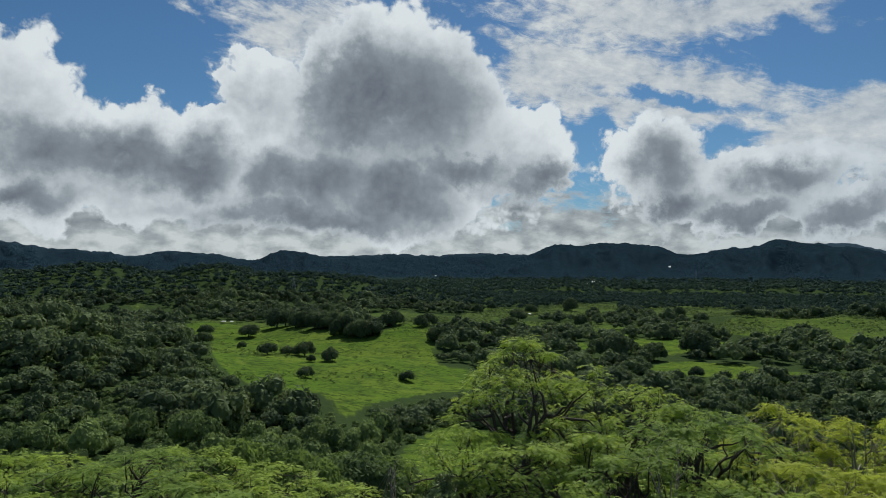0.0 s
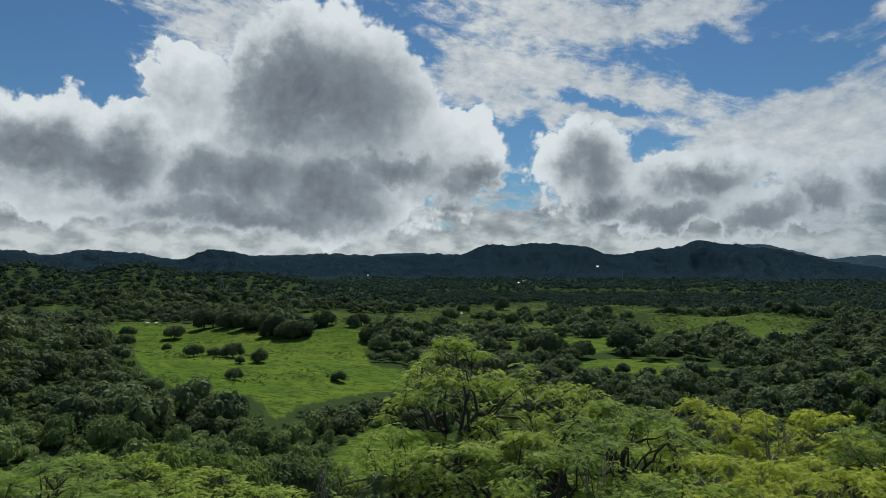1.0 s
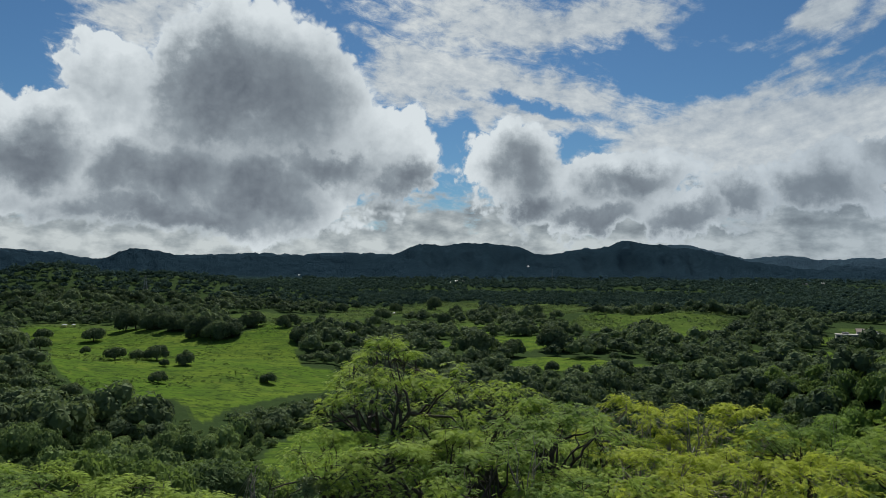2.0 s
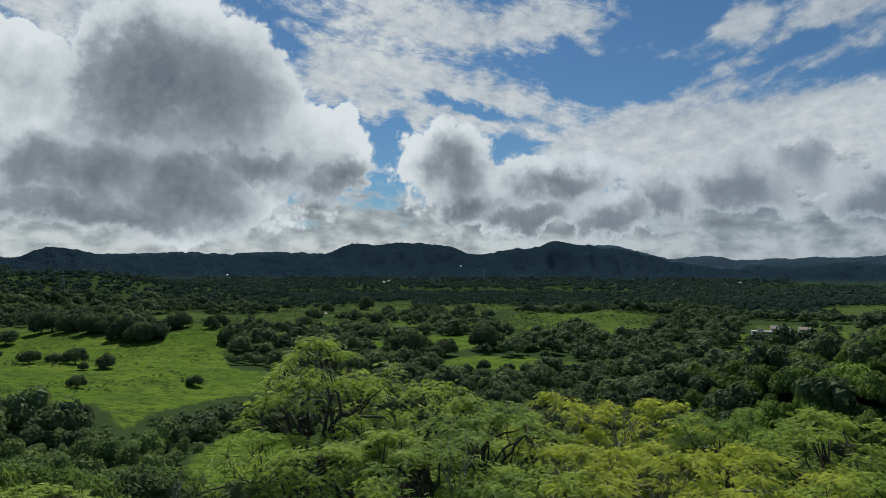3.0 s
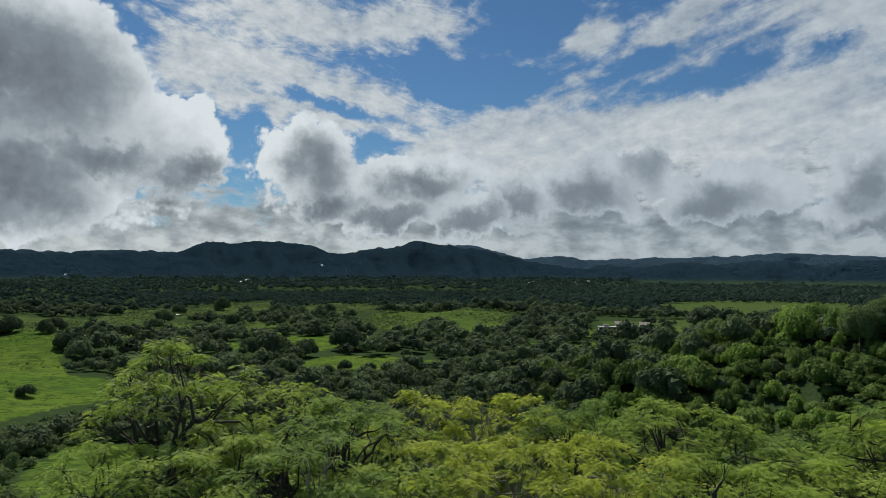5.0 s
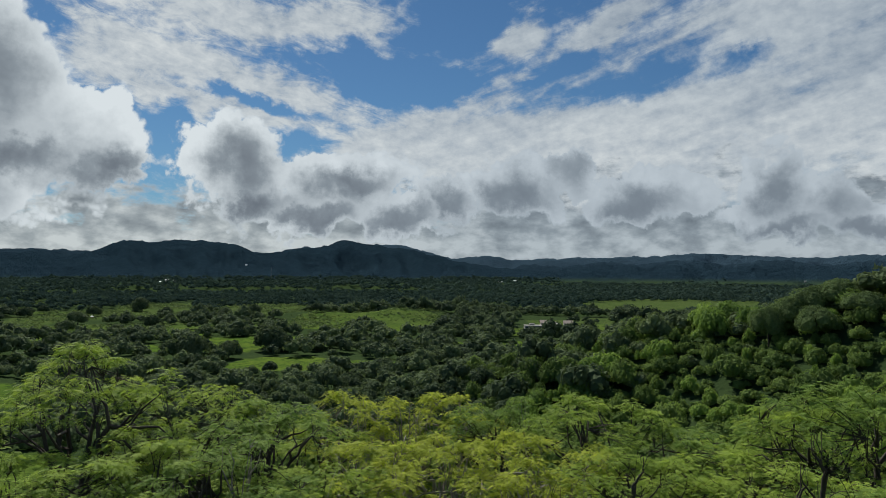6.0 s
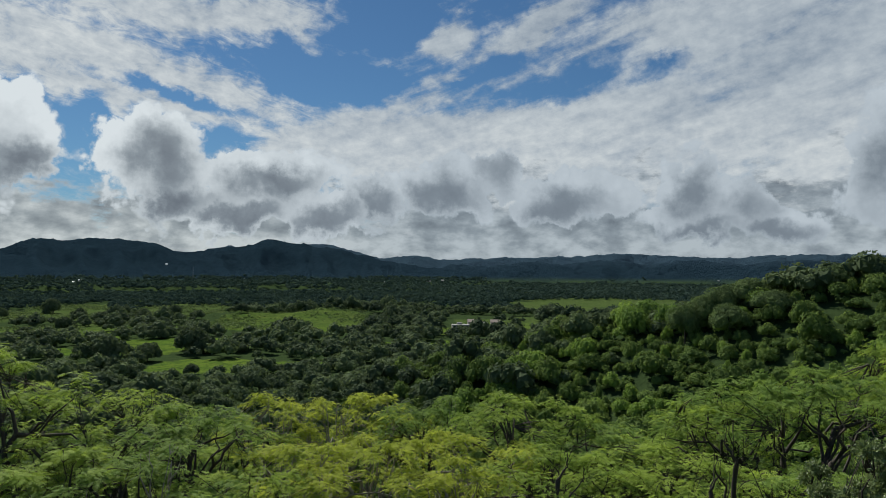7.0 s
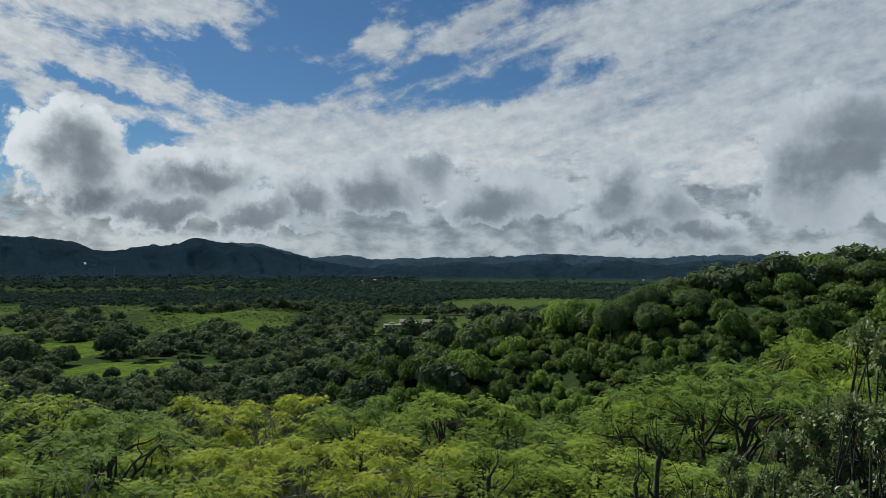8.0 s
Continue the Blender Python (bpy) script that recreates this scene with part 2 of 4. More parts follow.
def ground_material():
    """Grass on the open land (attribute 'open'), brush and leaf litter under the woods."""
    m, g = new_material("ground")
    p = g.add("ShaderNodeTexCoord").outputs["Object"]
    a = g.add("ShaderNodeAttribute")
    a.attribute_name = "open"
    edge = g.noise(p, 0.09, 5.0, 0.6)
    grassy = g.step(g.math("ADD", a.outputs["Fac"], g.math("MULTIPLY_ADD", edge, 0.5, -0.25)), 0.35, 0.65)
    wide = g.noise(p, 0.018, 4.0, 0.6)
    patch = g.noise(p, 0.07, 6.0, 0.68)
    tuft = g.noise(p, 0.34, 6.0, 0.72)
    ledge = g.noise(g.vec("MULTIPLY", p, (0.05, 0.26, 0.8)), 1.0, 5.0, 0.65)
    grass = g.mix(g.step(wide, 0.38, 0.62), (0.080, 0.142, 0.022), (0.116, 0.172, 0.028))
    # cloud shade over the far pastures, painted as a duller grass colour
    shaded = g.add("ShaderNodeAttribute")
    shaded.attribute_name = "shaded"
    grass = g.mix(shaded.outputs["Fac"], grass, (0.074, 0.106, 0.036))
    grass = g.mix(g.step(patch, 0.44, 0.66, 0.0, 0.85), grass, (0.056, 0.100, 0.022))
    grass = g.mix(g.step(ledge, 0.52, 0.68, 0.0, 0.75), grass, (0.042, 0.072, 0.020))
    grass = g.mix(g.step(tuft, 0.50, 0.62, 0.0, 0.85), grass, (0.030, 0.056, 0.016))
    grass = g.mix(g.step(g.noise(p, 0.15, 4.0, 0.6), 0.58, 0.70, 0.0, 0.6), grass, (0.140, 0.182, 0.036))
    brush = g.mix(tuft, (0.022, 0.040, 0.017), (0.052, 0.082, 0.030))
    brush = g.mix(g.step(patch, 0.55, 0.75), brush, (0.056, 0.080, 0.030))
    # mountain woods dark and bluish: cloud shade and haze put into base colour
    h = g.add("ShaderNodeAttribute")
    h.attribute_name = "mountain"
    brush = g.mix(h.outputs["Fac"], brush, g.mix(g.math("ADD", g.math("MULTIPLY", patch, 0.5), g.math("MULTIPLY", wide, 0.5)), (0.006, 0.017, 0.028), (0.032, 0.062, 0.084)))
    # aerial haze painted as a paler, bluer colour on the farthest ranges
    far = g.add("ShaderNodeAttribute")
    far.attribute_name = "haze"
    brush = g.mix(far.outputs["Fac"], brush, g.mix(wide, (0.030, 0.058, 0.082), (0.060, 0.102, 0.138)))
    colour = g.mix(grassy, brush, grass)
    bump = g.add("ShaderNodeBump")
    g.put(bump.inputs["Strength"], 0.8)
    crowns = g.math("MULTIPLY", g.noise(p, 0.06, 5.0, 0.7), g.math("MULTIPLY", h.outputs["Fac"], 60.0))
    g.put(bump.inputs["Distance"], 0.6)
    g.put(bump.inputs["Height"], g.math("ADD", crowns, g.math("ADD", tuft, g.math("MULTIPLY", patch, 3.0))))
    g.put(g.add("ShaderNodeOutputMaterial").inputs[0], principled(g, colour, 1.0, 0.0, bump.outputs[0]))
    return m


def plain_material(name, colour, rough=0.7, metal=0.0, dirt=0.25, scale=0.6):
    m, g = new_material(name)
    p = g.add("ShaderNodeTexCoord").outputs["Object"]
    spots = g.noise(p, scale, 6.0, 0.65)
    streak = g.noise(g.vec("MULTIPLY", p, (4.0, 4.0, 0.4)), scale, 4.0, 0.6)
    fac = g.step(g.math("ADD", g.math("MULTIPLY", spots, 0.6), g.math("MULTIPLY", streak, 0.4)), 0.4, 0.7, 0.0, dirt)
    c = g.mix(fac, colour, tuple(v * 0.45 for v in colour))
    g.put(g.add("ShaderNodeOutputMaterial").inputs[0], principled(g, c, rough, 0.3, None, metal))
    return m


GROUND = ground_material()
LEAF_FRESH = leaf_material("leaf_fresh", (0.155, 0.250, 0.052), (0.415, 0.535, 0.098), 0.42, 0.03)
LEAF_MID = leaf_material("leaf_mid", (0.098, 0.178, 0.048), (0.290, 0.415, 0.094), 0.42, 0.03)
LEAF_YELLOW = leaf_material("leaf_yellow", (0.295, 0.372, 0.058), (0.505, 0.565, 0.098), 0.5, 0.03)
LEAF_BROAD = leaf_material("leaf_broad", (0.095, 0.145, 0.055), (0.300, 0.370, 0.165), 0.28, 0.35, 0.42)
LEAF_SLOPE = leaf_material("leaf_slope", (0.080, 0.136, 0.044), (0.225, 0.315, 0.088), 0.40, 0.03, 0.8)
LEAF_WOOD = leaf_material("leaf_wood", (0.056, 0.096, 0.044), (0.240, 0.325, 0.124), 0.32, 0.03, 0.8)
LEAF_VALLEY = leaf_material("leaf_valley", (0.034, 0.058, 0.038), (0.190, 0.250, 0.118), 0.28, 0.03, 0.8)
# forest of the plain: cloud shade and distance haze mixed into leaf colour
LEAF_FAR_SHADED = leaf_material("leaf_far_shaded", (0.024, 0.048, 0.046), (0.074, 0.114, 0.086), 0.22, 0.0, 0.9)
BARK = bark_material("bark", (0.025, 0.021, 0.017), (0.10, 0.088, 0.075))
BARK_PALE = bark_material("bark_pale", (0.14, 0.12, 0.10), (0.40, 0.37, 0.33))


# ---- the lie of the land ----
def at(azimuth, distance):
    a = radians(azimuth)
    return distance * math.sin(a), distance * math.cos(a)


def grid_noise(x, y, seed):
    """Smooth value noise on a unit grid, 0 to 1."""
    xi, yi = np.floor(x), np.floor(y)
    u, v = x - xi, y - yi
    u, v = u * u * (3 - 2 * u), v * v * (3 - 2 * v)

    def corner(a, b):
        h = np.sin(a * 127.1 + b * 311.7 + seed * 74.7) * 43758.5453
        return h - np.floor(h)

    top = corner(xi, yi) * (1 - u) + corner(xi + 1, yi) * u
    low = corner(xi, yi + 1) * (1 - u) + corner(xi + 1, yi + 1) * u
    return top * (1 - v) + low * v


def fractal(x, y, size, octaves=4, seed=0):
    total, amp, norm = 0.0, 1.0, 0.0
    for i in range(octaves):
        total = total + amp * grid_noise(x / size + 17.3 * i, y / size - 9.1 * i, seed + i)
        norm += amp
        amp *= 0.5
        size *= 0.5
    return total / norm


# hills: azimuth, distance, elevation of the wooded crest over the eye, half width across the view and along it (metres)
NEAR_HILLS = [(-37, 320, -1.5, 105, 120), (38, 225, -6.6, 26, 40), (44, 222, -5.2, 27, 42), (50, 216, -3.9, 27, 42), (56, 208, -2.9, 27, 42), (84, 205, 0.5, 112, 90), (74, 200, -0.6, 52, 55), (65, 195, -2.0, 32, 40), (-26, 1000, 0.62, 120, 170),
              (-33, 1050, 0.0, 130, 200), (-18, 950, 0.55, 90, 150), (-11, 1000, 0.02, 130, 190), (-4, 1050, -0.85, 140, 190)]
# mountain ranges: distance, depth of the near slope and of the far one, then summits and saddles (azimuth, elevation over the eye)
RANGE_WEST = (3750, 620, 500, [(-48, 1.6), (-38, 2.2), (-32, 2.0), (-28, 1.45), (-25.4, 1.3), (-24.3, 1.05), (-21.2, 1.48), (-18, 1.27), (-15.4, 0.85),
                               (-9, 1.2), (-4.3, 1.4), (-1.5, 1.3), (0.5, 1.42), (2.6, 1.55), (6.2, 1.35), (10, 1.0), (16, 0.4)])
RANGE_SPUR = (3250, 520, 420, [(-24, -0.6), (-18, 0.3), (-15, 0.85), (-12.6, 1.66), (-11.3, 1.5), (-9, 0.9), (-6.5, 0.85), (-4, 0.6), (1, 0.65), (5, 0.5), (9, 0.0)])
RANGE_MAIN = (3350, 760, 500, [(-2, -0.6), (4, 0.6), (6.8, 1.35), (8.0, 1.9), (9.1, 2.26), (10.8, 2.12), (12.9, 2.26), (14.6, 2.25), (16.8, 2.02), (18.7, 1.36),
                               (21.5, 1.75), (23.5, 1.95), (24.8, 2.3), (25.7, 2.58), (26.6, 2.3), (28.5, 1.95), (30.5, 1.75), (32.7, 1.35), (35, 0.75),
                               (38, 0.3), (40.5, 0.12), (43, -0.2), (46, -0.8)])
RANGE_BEHIND = (4300, 400, 350, [(18, 0.6), (20.5, 1.6), (22.6, 1.95), (24, 1.7), (27.2, 2.1), (28.3, 2.2), (30.0, 2.1), (31.7, 1.7), (34, 1.1), (38, 0.4)])
RANGE_FAR = (4500, 300, 350, [(31, 0.6), (34.5, 1.05), (36.8, 1.33), (39.2, 1.0), (43.1, 1.12), (47, 1.2), (50, 1.28), (53.6, 1.48), (57.1, 1.3), (61.8, 1.15),
                              (64.7, 1.34), (69.4, 1.36), (73.5, 1.13), (80, 1.4), (90, 1.2)])
RANGE_EAST = (3000, 380, 260, [(38, -0.8), (42, -0.2), (45, 0.3), (46.5, 0.12), (48.5, 0.5), (50, 0.2), (51.5, 0.62), (53.5, 0.25), (57, 0.5), (60, 0.2), (64, 0.5), (69, 0.3), (75, 0.6), (84, 0.2)])
RANGE_EAST_BACK = (3700, 300, 260, [(36, -0.3), (40, 0.6), (43, 0.45), (46, 0.85), (49, 0.6), (52, 0.95), (55.5, 0.7), (59, 0.95), (62.5, 0.6), (66, 0.95), (71, 0.7), (80, 0.9)])
RANGE_FOOT = (2800, 330, 300, [(2, -0.9), (6, -0.1), (8.5, 0.55), (10.5, 0.25), (12.2, 0.75), (14, 0.35), (15.8, 0.8), (18, 0.1), (20.5, 0.45), (22.5, 0.9),
                               (24, 0.55), (26, 1.0), (28, 0.5), (29.8, 0.75), (32, 0.15), (34.5, -0.3), (37, -0.9)])
RANGE_STEP = (3080, 260, 240, [(3, -0.6), (6, 0.5), (8, 1.2), (9.5, 0.9), (11.6, 1.45), (13.2, 1.05), (15.2, 1.5), (17.4, 0.8), (19.5, 0.9), (21.5, 1.2),
                               (23.2, 1.55), (24.4, 1.3), (27, 1.6), (28.6, 1.15), (30.6, 1.1), (33, 0.4), (36, -0.3)])
RANGE_WEST_FOOT = (3300, 300, 260, [(-40, 0.6), (-33, 1.0), (-30, 0.75), (-26.5, 0.9), (-22, 0.6), (-19, 0.85), (-16, 0.3), (-13, 0.2)])
RANGE_LOW = (2450, 260, 240, [(36, -0.9), (38.5, -0.3), (40.5, 0.02), (42.5, 0.0), (43.8, -0.5), (45, -1.1)])


def mountains(x, y, plan):
    """A mountain range: a crest through its summits, with spurs and gullies down both sides."""
    dist, near_side, far_side, tops = plan
    az, d = np.degrees(np.arctan2(x, y)), np.hypot(x, y)
    jag = 1.2 * (fractal(az * 40.0, d * 0.05, 60.0, 3, 5) - 0.5)
    p = az + jag
    ta, te = np.array([t[0] for t in tops], float), np.array([t[1] for t in tops], float)
    i = np.clip(np.searchsorted(ta, p) - 1, 0, len(ta) - 2)
    u = np.clip((p - ta[i]) / (ta[i + 1] - ta[i]), 0, 1)
    u = 0.5 * u + 0.5 * u * u * (3 - 2 * u)
    crest = EYE + dist * np.tan(np.radians(te[i] * (1 - u) + te[i + 1] * u)) - 5.0
    fade = np.clip((az - ta[0]) / 3.0, 0, 1) * np.clip((ta[-1] - az) / 3.0, 0, 1)
    crest = np.maximum(crest, 0.0) * fade
    spur = 1.0 - np.abs(2.0 * fractal(az * 30.0 + 0.02 * d, d * 0.12, 75.0, 4, 13) - 1.0)
    t = np.where(d < dist, (dist - d) / (near_side * (0.6 + 0.6 * spur)), (d - dist) / far_side)
    body = np.exp(-np.abs(t) ** 1.35)
    relief = 1.0 + 0.6 * (spur - 0.62) * 4.0 * body * (1.0 - body)
    return crest * body * relief * (1.0 + 0.05 * (fractal(x, y, 90.0, 3, 31) - 0.5) - 0.02 * (spur - 0.5))


def hill_sum(x, y, hills, trees):
    total = 0.0
    for a, d, e, across, along in hills:
        cx, cy = at(a, d)
        ux, uy = at(a, 1.0)
        along_d = (x - cx) * ux + (y - cy) * uy
        across_d = (x - cx) * uy - (y - cy) * ux
        h = max(EYE + d * math.tan(radians(e)) - trees, 1.0)
        total = total + (h * np.exp(-(across_d / across) ** 2 - (along_d / along) ** 2)) ** 3
    return total


def height(x, y):
    """Height of the bare ground."""
    x, y = np.asarray(x, float), np.asarray(y, float)
    d = np.hypot(x, y)
    home = 33.0 * np.exp(-(d / 95.0) ** 2.2)
    near = hill_sum(x, y, NEAR_HILLS, 7.0)
    far = np.zeros(np.shape(d))
    out = d > 1500.0
    ox, oy = x[out], y[out]
    for plan in (RANGE_WEST, RANGE_SPUR, RANGE_MAIN, RANGE_BEHIND, RANGE_FAR, RANGE_EAST, RANGE_EAST_BACK, RANGE_FOOT, RANGE_STEP, RANGE_WEST_FOOT, RANGE_LOW):
        far[out] = np.maximum(far[out], mountains(ox, oy, plan))
    mounds = 0.0
    for a, dist, h, r in ((-2.5, 455, 11, 48), (-18.5, 560, 7, 30), (-8.5, 520, 9, 55), (-10, 330, 2.5, 30), (-6, 300, 2.5, 26), (22.8, 690, 6.5, 34),
                          (30.4, 690, 9, 46), (35, 760, 6, 50), (-1, 400, 3, 40), (12.5, 2380, 8, 160), (36.5, 2430, 8, 190)):
        cx, cy = at(a, dist)
        mounds = mounds + h * np.exp(-((x - cx) ** 2 + (y - cy) ** 2) / r ** 2)
    roll = 4.0 * (fractal(x, y, 140.0, 4, 9) - 0.5) * np.clip(d / 150.0, 0.15, 1.0)
    roll = roll + (2.6 * (fractal(x, y, 34.0, 3, 41) - 0.5) + 1.0 * (fractal(x, y, 11.0, 2, 47) - 0.5)) * np.clip((d - 150) / 80, 0, 1) * np.clip((900 - d) / 200, 0, 1)
    canopy = (20.0 * (fractal(x, y, 36.0, 3, 53) - 0.4) + 9.0 * (grid_noise(x / 14.0, y / 14.0, 59) - 0.4)) * np.clip((d - 2350) / 300, 0, 1)
    return canopy + np.cbrt(home ** 3 + near + far ** 3 + 0.1) + mounds + roll


def inside(az, d, corners):
    """Whether points lie in an outline given as azimuth and distance."""
    hit = np.zeros(np.shape(az), bool)
    n = len(corners)
    for i in range(n):
        (a0, d0), (a1, d1) = corners[i], corners[(i + 1) % n]
        cross = (d0 > d) != (d1 > d)
        hit ^= cross & (az < (a1 - a0) * (d - d0) / (d1 - d0 + 1e-9) + a0)
    return hit


# open land as it lies below the eye: outlines of pastures, azimuth and elevation of the line of sight
PASTURES = [
    [(-20.1, -4.17), (-18.7, -3.73), (-16.6, -3.99), (-14.1, -4.04), (-10.1, -4.54), (-5.6, -5.31), (-3.8, -4.29), (-1.3, -4.43), (-0.4, -7.23), (3.0, -7.66), (3.0, -9.43),
     (-2.5, -10.23), (-4.3, -10.52), (-6.5, -11.13), (-7.6, -11.88), (-9.4, -10.4), (-11.9, -9.81), (-14.2, -9.37), (-17.0, -7.98), (-17.8, -6.88), (-18.2, -5.37), (-19.5, -4.69)],
    [(-4.6, -16.51), (-2.8, -13.93), (0.2, -12.35), (6.3, -12.82), (5.6, -15.21), (1.1, -17.03)],
    [(15.5, -5.61), (17.1, -5.16), (18.6, -5.02), (18.7, -6.32), (17.1, -6.51), (16.9, -5.97)],
    [(16.7, -6.96), (19.4, -6.68), (21.7, -6.84), (20.4, -7.56), (17.8, -7.94)],
    [(-6.3, -3.42), (-4.0, -3.14), (0.2, -3.47), (0.8, -3.84), (-0.7, -4.46), (-3.5, -4.26)],
    [(1.0, -3.58), (4.5, -3.1), (8.0, -2.86), (13.8, -2.43), (13.8, -2.93), (12.1, -3.25), (8.0, -3.45), (4.5, -3.72), (1.9, -4.03)],
    [(15.9, -2.94), (18.9, -2.71), (22.3, -2.88), (21.9, -3.19), (16.6, -3.3)],
    [(21.0, -4.19), (21.9, -3.38), (23.0, -3.23), (24.4, -3.76), (25.6, -4.15), (24.4, -4.53), (21.6, -4.42)],
    [(27.8, -3.72), (29.2, -3.04), (31.4, -3.1), (33.4, -3.24), (32.3, -4.35), (30.5, -4.87), (28.8, -4.42)],
    [(45.0, -2.45), (49.1, -2.25), (57.5, -2.25), (57.0, -2.6), (52.0, -2.65), (45.6, -2.8)],
    [(48.9, -2.8), (50.4, -2.62), (52.0, -2.7), (51.6, -3.2), (49.3, -3.12)],
    [(-25.0, -2.7), (-23.5, -2.53), (-22.1, -2.68), (-22.2, -3.01), (-24.4, -3.01)],
    [(-21.6, -2.9), (-20.7, -2.75), (-20.6, -3.3), (-21.4, -3.24)],
]


# grassland with scattered trees
SAVANNAS = [
    [(0.6, -4.14), (4.5, -3.1), (13.7, -2.3), (22.3, -2.65), (26.1, -2.89), (28.8, -3.0), (33.5, -3.11), (33.9, -4.23), (30.5, -5.05), (26.1, -4.82), (19.8, -4.43), (9.8, -4.5), (2.7, -4.84)],
    [(44.3, -2.94), (44.7, -2.07), (58.4, -1.97), (57.5, -2.86), (52.2, -3.59)],
]


# the plot of the villas, as the eye sees it
VILLA_PLOT = [[(39.6, -3.5), (43.0, -3.5), (42.8, -4.15), (39.9, -4.3)]]
# clearings round the houses
CLEARINGS = [
    [(39.6, 538), (39.6, 568), (43.6, 572), (43.6, 545)],
    [(-15.6, 262), (-15.6, 300), (-13.2, 300), (-13.2, 262)],
]


def cleared(x, y):
    az, d = np.degrees(np.arctan2(x, y)), np.hypot(x, y)
    hit = np.zeros(np.shape(az), bool)
    for corners in CLEARINGS:
        hit |= inside(az, d, corners)
    return hit


def spot(azimuth, elevation):
    """Where a line of sight from the eye comes down on the ground."""
    d = np.geomspace(15.0, 4800.0, 4000)
    x, y = d * math.sin(radians(azimuth)), d * math.cos(radians(azimuth))
    below = np.where(height(x, y) >= EYE + d * math.tan(radians(elevation)))[0]
    k = below[0] if len(below) else -1
    return float(x[k]), float(y[k]), float(height(x[k], y[k])), float(d[k])


def in_any(az, el, outlines):
    hit = np.zeros(np.shape(az), bool)
    for corners in outlines:
        hit |= inside(az, el, corners)
    return hit


def sight(x, y, up=0.0):
    """Azimuth and elevation at which the eye sees a place, some metres over the ground."""
    d = np.hypot(x, y) + 0.01
    return np.degrees(np.arctan2(x, y)), np.degrees(np.arctan2(height(x, y) + up - EYE, d))


def glade(x, y):
    """Small grassy gaps among the trees of the valley floor."""
    d = np.hypot(x, y)
    return (fractal(x, y, 62.0, 3, 101) > 0.64) & (d > 330) & (d < 1000) & (np.degrees(np.arctan2(x, y)) > 2)


def openness(x, y, savanna_only=False):
    """1 on pasture, 0 in the woods, with a wandering edge."""
    az, el = sight(x, y)
    az = az + 1.0 * (fractal(x, y, 45.0, 3, 21) - 0.5)
    el = el * (1.0 + 0.12 * (fractal(x, y, 45.0, 3, 27) - 0.5))
    hit = in_any(az, el, SAVANNAS) & (fractal(x, y, 80.0, 3, 111) > 0.47)
    if not savanna_only:
        hit |= in_any(az, el, PASTURES)
    return ((hit & (np.hypot(x, y) < 1900)) | glade(x, y)).astype(float)


def soft_openness(x, y):
    """The same, blended over a few metres."""
    reach = 0.012 * np.hypot(x, y)
    return sum(openness(x + reach * math.cos(k * 1.257), y + 1.6 * reach * math.sin(k * 1.257)) for k in range(5)) / 5


def hides_pasture(x, y, radius, tall):
    """Whether a tree of that size would stand on a pasture or in front of one."""
    az, el = sight(x, y)
    top = sight(x, y, tall)[1]
    wide = np.degrees(radius / (np.hypot(x, y) + 0.01))
    hit = np.zeros(np.shape(x), bool)
    for side in (-0.7, 0.7):
        for up in (0.0, 0.35, 0.7, 1.0):
            hit |= in_any(az + side * wide, el + up * (top - el), PASTURES + VILLA_PLOT)
    return hit


def link(name, verts, faces, material, parent=None, label="", tint=None, smooth=False):
    """A mesh object from arrays; faces of one size."""
    verts, faces = np.asarray(verts, np.float32), np.asarray(faces, np.int32)
    me = bpy.data.meshes.new(name)
    me.vertices.add(len(verts))
    me.vertices.foreach_set("co", verts.ravel())
    k = faces.shape[1]
    me.loops.add(faces.size)
    me.loops.foreach_set("vertex_index", faces.ravel())
    me.polygons.add(len(faces))
    me.polygons.foreach_set("loop_start", np.arange(0, faces.size, k, dtype=np.int32))
    me.polygons.foreach_set("use_smooth", np.full(len(faces), smooth))
    if tint is not None:
        att = me.attributes.new("tint", "FLOAT", "POINT")
        att.data.foreach_set("value", np.asarray(tint, np.float32))
    me.update(calc_edges=True)
    me.materials.append(material)
    ob = new(name, me)
    ob.parent = parent
    if label:
        ob["label"] = label
    return ob


